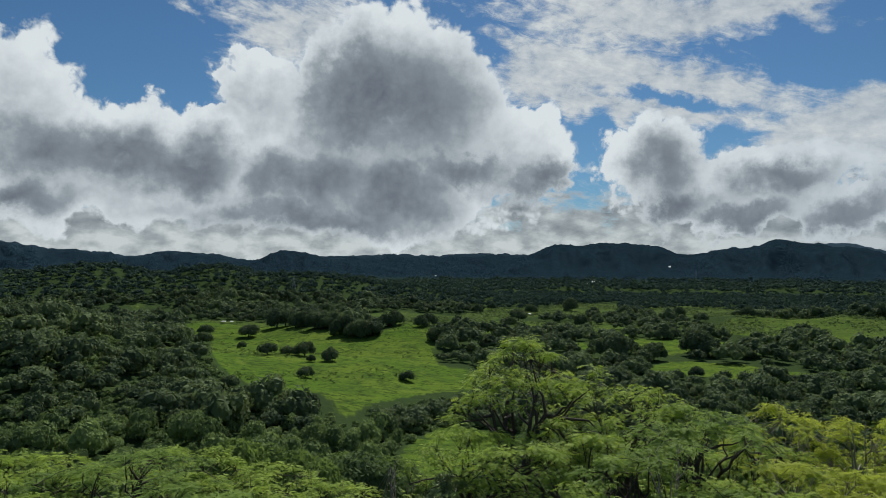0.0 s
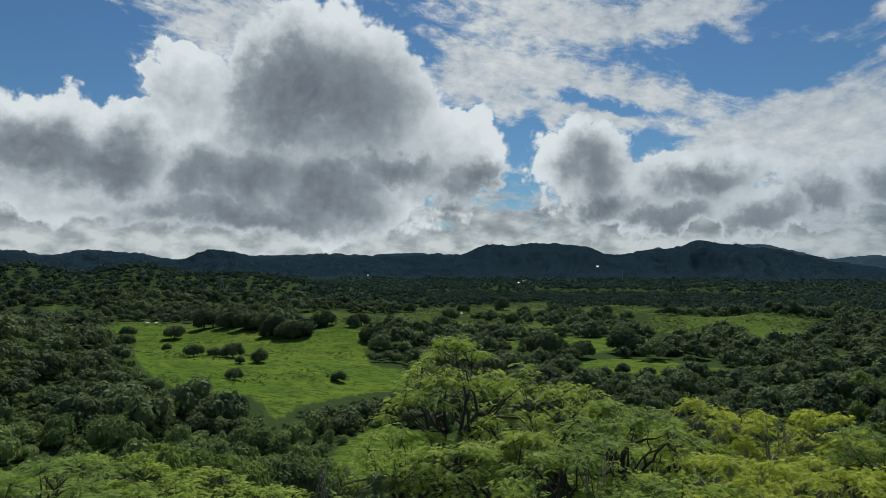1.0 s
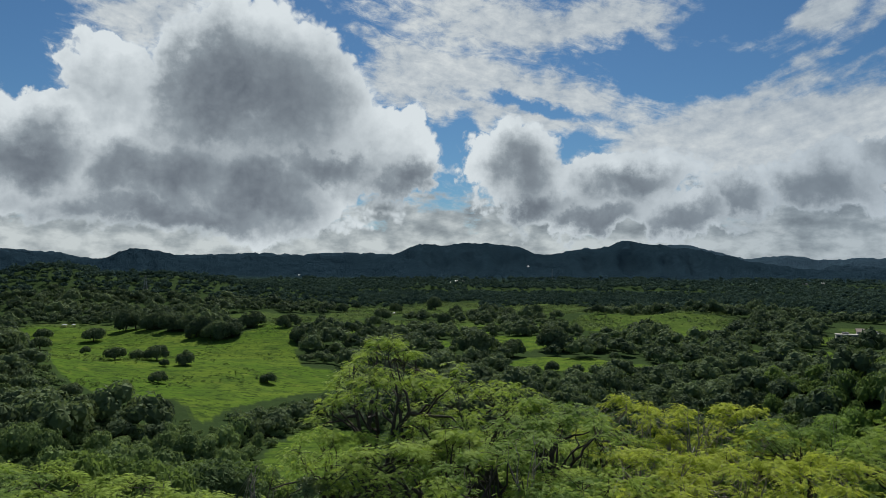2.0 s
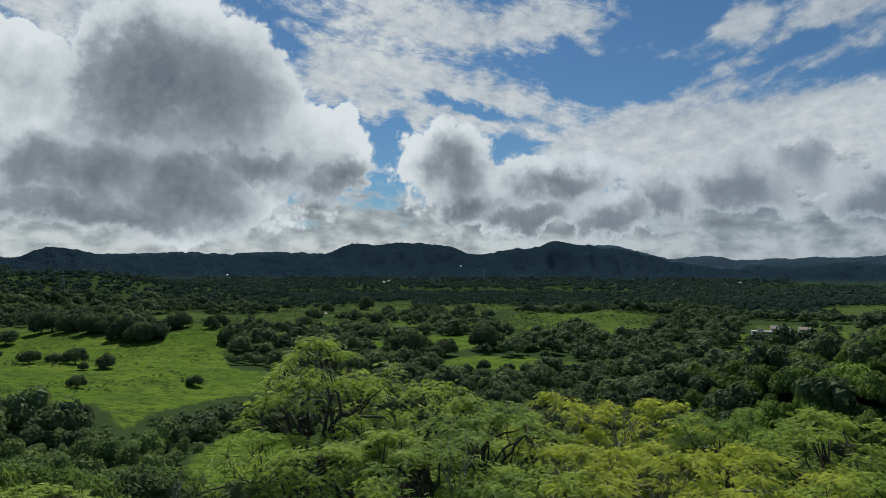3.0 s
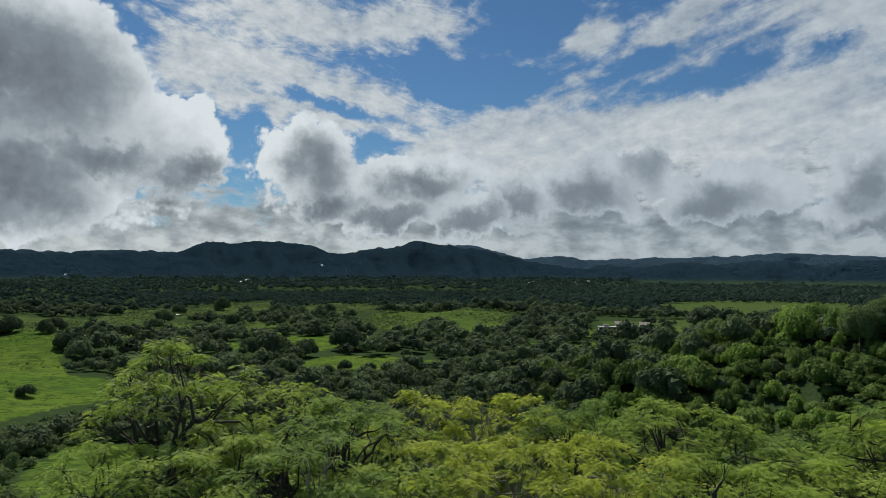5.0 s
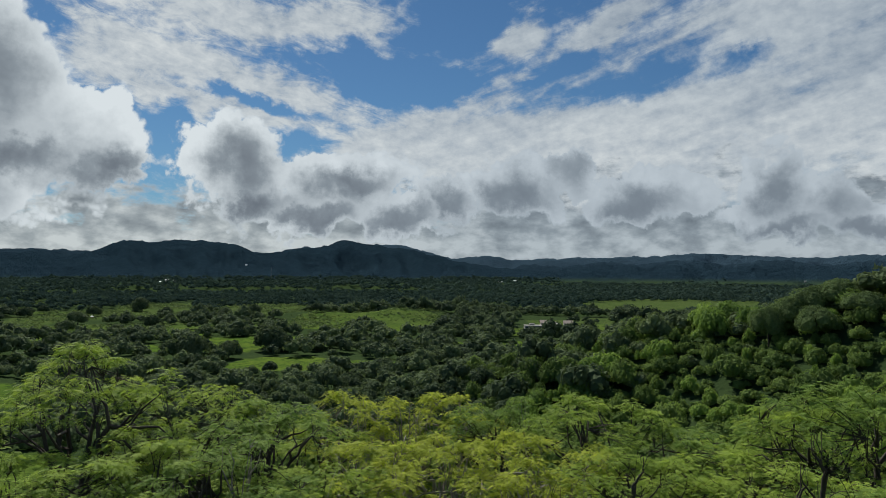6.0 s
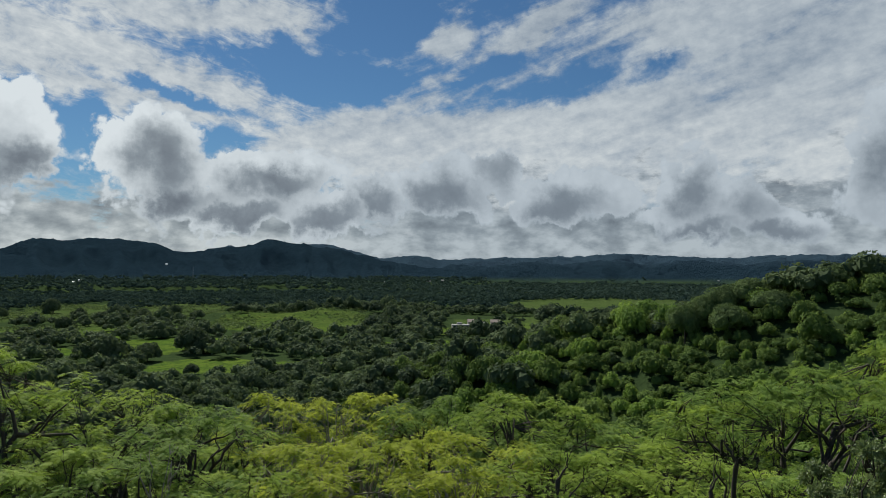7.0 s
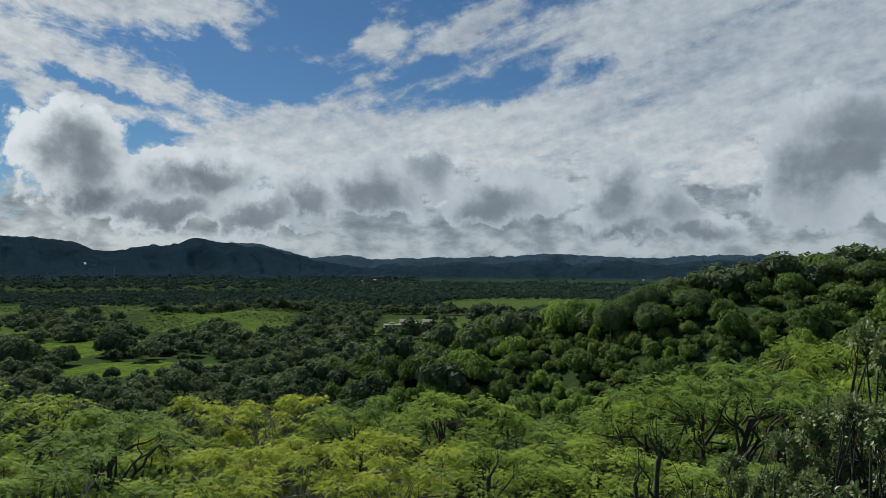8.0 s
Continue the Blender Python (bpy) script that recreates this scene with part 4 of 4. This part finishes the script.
def near_trees():
    fresh = "feathery light green umbrella tree with dark limbs on the slope"
    yellow = "yellow-green feathery tree with pale bare branches on the slope"
    broad = "dark leathery-leaved tree with dense rosettes on the slope"
    MASTERS["fresh"] = [[make_tree("feather_tree", fresh, 10.0, 4.2, 5, 150, "feather", 19, LEAF_MID if k % 3 == 2 else LEAF_FRESH, BARK), 10.0, 4.2, False] for k in range(6)]
    MASTERS["yellow"] = [[make_tree("yellow_tree", yellow, 9.0, 4.0, 5, 90, "feather", 26, LEAF_YELLOW, BARK_PALE), 9.0, 4.0, False] for _ in range(3)]
    MASTERS["broad"] = [[make_tree("leathery_tree", broad, 12.0, 2.7, 8, 520, "broad", 32, LEAF_BROAD, BARK, 0.35, 0.3, 2.3, 24), 12.0, 2.7, False] for _ in range(2)]
    MASTERS["bare"] = [[make_tree("bare_tree", "pale leafless tree with broken grey branches on the slope", 9.0, 2.4, 4, 30, "none", 0, LEAF_MID, BARK_PALE, 0.5, 0.4, 2.0), 9.0, 2.4, False] for _ in range(2)]
    MASTERS["dark"] = [[make_tree("bare_tree", "dark leafless tree with spreading forked limbs on the slope", 9.0, 3.2, 5, 34, "none", 0, LEAF_MID, BARK, 0.3, 0.45, 1.6), 9.0, 3.2, False]]
    for row in [(63.0, 24, -8.6, 2.6), (46.5, 24, -12.2, 2.4), (58.5, 23, -12.0, 2.2)]:
        plant("dark", *row)
    for row in [(27.2, 39, -9.9, 2.0), (30.2, 38.5, -10.0, 2.0), (-10.5, 36, -14.8, 2.0), (17.8, 25.5, -12.6, 1.6), (39.8, 37, -9.9, 1.6), (-3.5, 38, -14.6, 1.8)]:
        plant("bare", *row)
    for kinds, group in (("bare", "leafless trees on the slope"), ("dark", "leafless trees on the slope"), ("fresh", "feathery trees on the slope"), ("yellow", "yellow-green trees on the slope"), ("broad", "leathery-leaved trees on the slope")):
        for entry in MASTERS[kinds]:
            entry[0]["group"] = group
    for row in [(-35, 30, -13, 4), (-31, 38, -12.3, 4.5), (-25, 34, -13, 4.2), (-20, 40, -13.2, 4), (-28, 26, -15.5, 3.6), (-21, 27, -16, 3.5),
                (-15, 36, -15, 3.8), (-9, 33, -16.2, 3.4), (-14, 27, -17.3, 3), (6.8, 34, -5.2, 4.6), (14, 33, -8.3, 4), (18.5, 31, -10.2, 4),
                (11, 27, -12.5, 4), (3, 29, -12, 3.2), (17, 26, -13.5, 3.6)]:
        plant("fresh", *row)
    for row in [(22, 36, -11.5, 4), (23, 27, -14, 3.5), (38.5, 38, -10, 4), (46, 34, -9.4, 4.4), (49, 27, -13.5, 3.6), (52, 34, -11.2, 4), (55, 29, -13, 3.8),
                (57, 38, -10, 4.2), (65.5, 33, -6.8, 5), (60.5, 34, -8.5, 4), (61, 26, -13.5, 3.5), (66, 25, -13.5, 3.4), (71, 40, -5, 4.5), (76, 38, -3.5, 4.5)]:
        plant("fresh", *row)
    for row in [(26, 40, -9.6, 3.6), (30.5, 41, -9.6, 3.8), (34.5, 40, -9.8, 3.5), (28, 29, -13.2, 4), (34, 30, -12.8, 4), (42, 30, -12.5, 3.6), (40, 26, -15, 3.2)]:
        plant("yellow", *row)
    for row in [(75.2, 22, -3.9, 2.6), (70.5, 21, -10.0, 2.0), (74.5, 19, -9.0, 2.4), (67.0, 23, -13.5, 1.8), (81, 22, -4, 3), (1.0, 27, -15.6, 2.0)]:
        plant("broad", *row)


def slope_trees():
    """The wood that starts below the near trees, tree by tree."""
    masters = []
    for k in range(6):
        tree = new("forest_tree")
        label = "dark green dry-forest tree with a rounded crown" if k < 3 else "lighter green dry-forest tree with a loose crown"
        tagged(tree, label, "tree", "trees of the slope wood")
        v, f = crown_template(2000, 0.050, 11)
        link("crown", v * (3.7, 3.7, 5.4) + (0, 0, 0.8), f, LEAF_WOOD if k < 3 else LEAF_SLOPE, tree, tint=np.repeat(rng.uniform(), len(v)))
        link("trunk", *tube(bent((0, 0, -0.5), (0.1, 0.1, 4.6), 5, 0, 0.04), np.linspace(0.16, 0.05, 5), 6), BARK, tree, smooth=True)
        masters.append([tree, False])
    x, y = scatter(46, 100, -40, 86, 4.9, 5.0)
    order = np.argsort(np.hypot(x, y))
    x, y = x[order], y[order]
    rest = [crown_template(1500, 0.052, 9) for _ in range(5)]
    k = min(290, len(x) * 4 // 5)
    r = rng.uniform(3.0, 4.6, len(x) - k)
    woods("slope_woods", "mixed green dry forest on the slope below", rest, x[k:], y[k:], r, r * rng.uniform(1.3, 1.9, len(r)), LEAF_SLOPE)
    for px, py in zip(x[:k], y[:k]):
        entry = masters[rng.integers(0, 6)]
        s = rng.uniform(0.75, 1.25)
        m = pose(px, py, float(height(px, py)), 0, 0, rng.uniform(0, 360)) @ Matrix.Diagonal((s, s, s * rng.uniform(0.85, 1.15), 1))
        if entry[1]:
            again(entry[0], m)
        else:
            entry[0].matrix_basis, entry[1] = m, True


near_trees()
slope_trees()


# ---- trees and bushes that stand alone on the pastures: azimuth, elevation of the foot, half width in degrees ----
MEADOW_BUSHES = [
    (-12.2, -6.64, 0.71), (-11.0, -6.71, 0.87), (-10.5, -7.2, 0.41), (-9.0, -7.14, 0.73), (-10.9, -8.38, 0.69),
    (-13.9, -6.56, 0.83), (-2.9, -8.75, 0.62), (-15.3, -5.18, 0.87), (-15.8, -6.04, 0.39), (-16.7, -8.97, 0.78),
    (-15.3, -10.05, 0.78), (-10.6, -10.94, 0.92), (-14.3, -10.59, 0.28), (-18.5, -4.9, 0.64), (-18.7, -5.62, 0.78),
]
MEADOW_CLUMP = [
    (-13.2, -4.47, 0.96), (-11.7, -4.49, 0.83), (-10.3, -4.59, 0.78), (-9.2, -4.6, 0.69), (-8.3, -5.06, 0.78),
    (-7.2, -5.29, 0.83), (-6.3, -5.3, 0.73), (-4.5, -4.45, 0.69), (-1.8, -4.45, 0.6), (-0.6, -5.62, 0.69),
    (-15.2, -3.92, 0.37),
]
PASTURE_TREES = [
    (10.3, -3.11, 0.69), (12.0, -3.67, 0.6), (6.1, -3.93, 0.78), (8.6, -4.8, 0.69), (2.8, -3.29, 0.46), (13.5, -3.9, 0.6),
    (16.3, -3.62, 0.64), (17.3, -5.15, 0.73), (16.6, -6.77, 1.03), (18.2, -8.11, 0.64), (19.7, -7.9, 0.64),
    (13.6, -6.88, 1.61), (19.8, -6.3, 1.38), (23.3, -3.22, 0.55), (7.1, -3.38, 0.55), (5.3, -4.49, 0.69),
    (11.1, -4.39, 0.69), (14.6, -3.26, 0.5), (18.4, -3.35, 0.55),
]


def pasture_trees():
    masters = []
    for k in range(5):
        tree = new("pasture_tree")
        tagged(tree, "dark green rounded tree standing alone in the pasture", "tree", "trees on the pastures")
        v, f = crown_template(1100, 0.070, 11, squash=0.85)
        link("crown", v * (1, 1, 1.0) + (0, 0, -0.30), f, LEAF_VALLEY, tree, tint=np.repeat(0.1 + 0.1 * k, len(v)))
        link("trunk", *tube(bent((0, 0, -0.15), (0.03, 0.02, 0.75), 5, 0, 0.03), np.linspace(0.055, 0.025, 5), 6), BARK, tree, smooth=True)
        masters.append([tree, False])
    for rows, squat in ((MEADOW_BUSHES, 1.0), (MEADOW_CLUMP, 1.15), ([(a + 0.7, e + 0.12, h * 1.1) for a, e, h in MEADOW_CLUMP[:9]], 1.15), (PASTURE_TREES, 1.0)):
        for a, e, half in rows:
            x, y, z, d = spot(a, e)
            r = 1.15 * d * math.tan(radians(half))
            entry = masters[rng.integers(0, 5)]
            m = pose(x, y, z, 0, 0, rng.uniform(0, 360)) @ Matrix.Diagonal((r, r, r * squat * rng.uniform(1.1, 1.45), 1))
            if entry[1]:
                again(entry[0], m)
            else:
                entry[0].matrix_basis, entry[1] = m, True


def ridge_trees():
    """The tall dark trees along the crest: azimuth, distance, elevation of the top, crown radius."""
    tree = new("ridge_tree")
    tagged(tree, "tall dark green tree with a heavy rounded crown on the ridge", "tree", "tall trees on the ridge")
    v, f = crown_template(3000, 0.040, 17, squash=0.9)
    link("crown", v * (1, 1, 0.62) + (0, 0, 0.12), f, LEAF_WOOD, tree, tint=np.repeat(0.25, len(v)))
    link("trunk", *tube(bent((0, 0, -0.08), (0.05, 0.02, 0.6), 5, 0, 0.03), np.linspace(0.05, 0.02, 5), 6), BARK, tree, smooth=True)
    first = True
    for a, d, e, r in [(58.0, 186, -2.1, 4.6), (59.4, 190, -1.4, 5.0), (60.9, 192, -0.6, 5.4), (62.6, 192, -0.1, 5.8), (61.2, 178, -2.0, 5.0), (64.2, 180, -1.0, 5.2),
                       (65.8, 190, 0.05, 5.0), (68.2, 190, 0.1, 5.0), (71.0, 190, 0.4, 4.6), (73.2, 188, 0.7, 4.4),
                       (75.8, 184, 1.1, 5.0), (78.0, 186, 1.2, 4.6)]:
        x, y = at(a, d)
        z = float(height(x, y))
        tall = max(6.0, EYE + d * math.tan(radians(e)) - z)
        r = max(r, tall * 0.36)
        m = pose(x, y, z, 0, 0, rng.uniform(0, 360)) @ Matrix.Diagonal((r, r, tall, 1))
        if first:
            tree.matrix_basis, first = m, False
        else:
            again(tree, m)


pasture_trees()
ridge_trees()


# ---- buildings and masts ----
WALL = plain_material("white_render", (0.40, 0.38, 0.34), 0.8, 0.0, 0.45, 0.5)
ROOF_TILE = plain_material("roof_tile", (0.30, 0.25, 0.21), 0.8, 0.0, 0.4, 0.8)
ROOF_METAL = plain_material("roof_metal", (0.50, 0.51, 0.52), 0.5, 0.2, 0.3, 0.4)
PANE = plain_material("window_glass", (0.03, 0.035, 0.04), 0.1, 0.0, 0.1)
STEEL = plain_material("galvanised_steel", (0.30, 0.31, 0.32), 0.5, 0.6, 0.3, 0.8)
TIMBER = plain_material("timber_post", (0.20, 0.15, 0.10), 0.85, 0.0, 0.4, 2.0)


def box(bm, x0, y0, z0, x1, y1, z1):
    made = bmesh.ops.create_cube(bm, size=1.0, matrix=pose((x0 + x1) / 2, (y0 + y1) / 2, (z0 + z1) / 2) @ Matrix.Diagonal((x1 - x0, y1 - y0, z1 - z0, 1)))
    return made["verts"]


def part(name, bm, material, parent, label=""):
    me = bpy.data.meshes.new(name)
    bm.to_mesh(me)
    bm.free()
    me.materials.append(material)
    ob = new(name, me)
    ob.parent = parent
    if label:
        ob["label"] = label
    return ob


def slab(name, sizes, material, parent, label="", bevel=0.03):
    bm = bmesh.new()
    box(bm, *sizes)
    bmesh.ops.bevel(bm, geom=bm.edges[:], offset=bevel, segments=1, affect="EDGES")
    return part(name, bm, material, parent, label)


def wall_with_openings(parent, wide, tall, columns, rows, opening_w, opening_h, sill, at_y, thick=0.25, name="front_wall"):
    """A wall in the x-z plane, with real openings, and a recessed pane in each."""
    bm = bmesh.new()
    step_x, step_z = wide / columns, tall / rows
    for j in range(rows):
        z0 = j * step_z
        box(bm, -wide / 2, at_y, z0, wide / 2, at_y + thick, z0 + sill)
        box(bm, -wide / 2, at_y, z0 + sill + opening_h, wide / 2, at_y + thick, z0 + step_z)
        for i in range(columns + 1):
            c = -wide / 2 + i * step_x
            box(bm, max(c - (step_x - opening_w) / 2, -wide / 2), at_y, z0 + sill, min(c + (step_x - opening_w) / 2, wide / 2), at_y + thick, z0 + sill + opening_h)
    part(name, bm, WALL, parent)
    for j in range(rows):
        for i in range(columns):
            c, z0 = -wide / 2 + (i + 0.5) * step_x, j * step_z + sill
            w = slab("window", (c - opening_w / 2, at_y + 0.16, z0, c + opening_w / 2, at_y + 0.20, z0 + opening_h), PANE, parent, "dark window pane", 0.005)
            slab("window_frame", (c - 0.04, at_y + 0.12, z0, c + 0.04, at_y + 0.155, z0 + opening_h), WALL, w, "", 0.005)


def villa(x, y, z, turn, wide, deep, storeys, label, flat_roof):
    house = new("villa")
    tagged(house, label, "house", "white villas among the trees")
    tall = 3.1 * storeys
    wall_with_openings(house, wide, tall, max(2, int(wide / 3.2)), storeys, 1.9, 1.7, 0.7, -deep / 2)
    slab("side_wall", (-wide / 2, -deep / 2 + 0.25, -1.5, -wide / 2 + 0.25, deep / 2, tall), WALL, house)
    slab("side_wall", (wide / 2 - 0.25, -deep / 2 + 0.25, -1.5, wide / 2, deep / 2, tall), WALL, house)
    slab("back_wall", (-wide / 2 + 0.25, deep / 2 - 0.25, -1.5, wide / 2 - 0.25, deep / 2, tall), WALL, house)
    slab("plinth", (-wide / 2 - 0.1, -deep / 2 - 0.1, -2.0, wide / 2 + 0.1, deep / 2 + 0.1, -0.002), WALL, house)
    for s in range(1, storeys):
        b = slab("balcony", (-wide / 2, -deep / 2 - 1.3, 3.1 * s - 0.2, wide * 0.2, -deep / 2 - 0.003, 3.1 * s), WALL, house)
        slab("parapet", (-wide / 2, -deep / 2 - 1.3, 3.1 * s + 0.004, wide * 0.2, -deep / 2 - 1.15, 3.1 * s + 0.9), WALL, b)
    if flat_roof:
        slab("roof", (-wide / 2 - 0.3, -deep / 2 - 0.3, tall + 0.003, wide / 2 + 0.3, deep / 2 + 0.3, tall + 0.35), WALL, house)
        slab("roof_tank_room", (-wide * 0.2, -1.2, tall + 0.354, wide * 0.1, 1.4, tall + 1.9), WALL, house)
    else:
        gable_roof(house, wide, deep, tall, ROOF_TILE, 0.55)
    house.matrix_basis = pose(x, y, z, 0, 0, turn) @ Matrix.Diagonal((0.92, 0.92, 0.85, 1))
    return house


def gable_roof(parent, wide, deep, tall, material, over=0.5, rise=0.28):
    bm = bmesh.new()
    h = deep / 2 * rise * 2
    x0, x1, y0, y1 = -wide / 2 - over, wide / 2 + over, -deep / 2 - over, deep / 2 + over
    low = tall - over * rise + 0.02
    points = [(x, y, zz) for x in (x0, x1) for y, zz in ((y0, low), (0, tall + h), (y1, low), (y1, low + 0.15), (0, tall + h + 0.15), (y0, low + 0.15))]
    vs = [bm.verts.new(p) for p in points]
    for k in range(6):
        bm.faces.new((vs[k], vs[(k + 1) % 6], vs[6 + (k + 1) % 6], vs[6 + k]))
    bm.faces.new((vs[0], vs[5], vs[4], vs[1]))
    bm.faces.new((vs[1], vs[4], vs[3], vs[2]))
    bm.faces.new((vs[6], vs[7], vs[10], vs[11]))
    bm.faces.new((vs[7], vs[8], vs[9], vs[10]))
    bmesh.ops.recalc_face_normals(bm, faces=bm.faces[:])
    part("roof", bm, material, parent)


def cottage(x, y, z, turn, wide, deep, tall, label, group):
    house = new("cottage")
    tagged(house, label, "house", group)
    wall_with_openings(house, wide, tall, max(2, int(wide / 3.5)), 1, 1.4, 1.3, 1.0, -deep / 2)
    slab("side_wall", (-wide / 2, -deep / 2 + 0.25, -1, -wide / 2 + 0.25, deep / 2, tall), WALL, house)
    slab("side_wall", (wide / 2 - 0.25, -deep / 2 + 0.25, -1, wide / 2, deep / 2, tall), WALL, house)
    slab("back_wall", (-wide / 2 + 0.25, deep / 2 - 0.25, -1, wide / 2 - 0.25, deep / 2, tall), WALL, house)
    gable_roof(house, wide, deep, tall, ROOF_METAL, 0.7)
    house.matrix_basis = pose(x, y, z, 0, 0, turn)
    return house


def lattice_mast(x, y, z, tall, foot, arms, name, label):
    mast = new(name)
    tagged(mast, label, "mast")
    corners = [(-1, -1), (1, -1), (1, 1), (-1, 1)]
    bays = 7
    width = lambda t: foot * (1 - 0.85 * t)
    for cx, cy in corners:
        pts = [(cx * width(t), cy * width(t), tall * t) for t in np.linspace(0, 1, bays + 1)]
        link("leg", *tube(pts, np.full(bays + 1, 0.11), 4), STEEL, mast)
    for k in range(bays):
        t0, t1 = k / bays, (k + 1) / bays
        pieces = []
        for i in range(4):
            (ax, ay), (bx, by) = corners[i], corners[(i + 1) % 4]
            pieces.append(tube([(ax * width(t0), ay * width(t0), tall * t0), (bx * width(t1), by * width(t1), tall * t1)], [0.05, 0.05], 4))
            pieces.append(tube([(bx * width(t0), by * width(t0), tall * t0), (ax * width(t1), ay * width(t1), tall * t1)], [0.05, 0.05], 4))
        link("brace", *merged(pieces), STEEL, mast)
    for t in arms:
        link("cross_arm", *tube([(-foot * 1.6, 0, tall * t), (0, 0, tall * t + 0.5), (foot * 1.6, 0, tall * t)], [0.06, 0.12, 0.06], 4), STEEL, mast)
    mast.matrix_basis = pose(x, y, z)


def shelter(x, y, z, turn):
    """A small open cattle shelter with a pale hipped roof."""
    hut = new("shelter")
    tagged(hut, "small open shelter with a white metal roof on the pasture", "shed", "shelters on the pastures")
    for cx in (-1.7, 1.7):
        for cy in (-1.2, 1.2):
            slab("post", (cx - 0.07, cy - 0.07, -0.4, cx + 0.07, cy + 0.07, 2.1), TIMBER, hut, "", 0.01)
    bm = bmesh.new()
    vs = [bm.verts.new(p) for p in ((-2.2, -1.7, 2.1), (2.2, -1.7, 2.1), (2.2, 1.7, 2.1), (-2.2, 1.7, 2.1), (-0.7, 0, 3.0), (0.7, 0, 3.0))]
    for f in ((0, 1, 5, 4), (1, 2, 5), (2, 3, 4, 5), (3, 0, 4), (3, 2, 1, 0)):
        bm.faces.new([vs[i] for i in f])
    part("roof", bm, ROOF_METAL, hut)
    slab("manger", (-1.5, 0.6, 0.3, 1.5, 1.1, 0.75), TIMBER, hut)
    hut.matrix_basis = pose(x, y, z, 0, 0, turn) @ Matrix.Diagonal((0.75, 0.75, 0.75, 1))


def buildings():
    plans = [(40.6, 545, 3.0, 14.0, 9.0, 2, "two-storey white villa with balconies among dark trees", True),
             (41.6, 556, 4.0, 8.5, 8.0, 2, "white two-storey villa with a low tiled roof among trees", False),
             (42.4, 552, 3.2, 7.0, 8.0, 2, "white two-storey villa with a flat roof among trees", True),
             (43.4, 560, 3.0, 7.5, 8.0, 2, "white two-storey villa with a low tiled roof among trees", False)]
    for a, d, lift, wide, deep, storeys, label, flat_roof in plans:
        x, y = at(a, d)
        villa(x, y, float(height(x, y)) + lift - 3.2, -a + 6, wide, deep, storeys, label, flat_roof)
    far = "small white house with a pale metal roof on the plain"
    for a, e, wide in ((11.6, -0.92, 16), (12.0, -0.92, 20), (12.6, -0.9, 9), (13.1, -0.92, 10), (13.9, -0.9, 11), (14.5, -0.9, 9),
                       (34.5, -0.92, 12), (34.9, -0.92, 16), (38.0, -0.88, 42), (39.2, -0.88, 30), (-0.6, -0.5, 18), (17.8, 0.42, 20), (23.6, -0.8, 9), (60.5, -0.7, 16)):
        x, y, z, d = spot(a, e + rng.uniform(-0.07, 0.07))
        cottage(x, y, z + 1.0, -a + rng.uniform(-25, 25), max(4.0, wide * 0.30), 4.5, 2.6, far, "white houses on the plain")
    x, y, z, d = spot(-11.9, -1.75)
    lattice_mast(x, y, z, 20.0, 2.2, (0.72, 0.86, 0.97), "pylon", "grey steel lattice pylon standing in the woods")
    x, y, z, d = spot(19.7, -0.75)
    lattice_mast(x, y, z, 34.0, 1.5, (), "radio_mast", "slender grey lattice radio mast at the foot of the mountain")
    for a, e, turn in ((-14.4, -9.5, 20), (7.0, -3.5, -30), (14.0, -4.2, 10), (-17.2, -4.1, 5), (-16.6, -4.1, 15)):
        x, y, z, d = spot(a, e)
        shelter(x, y, z, turn)


buildings()
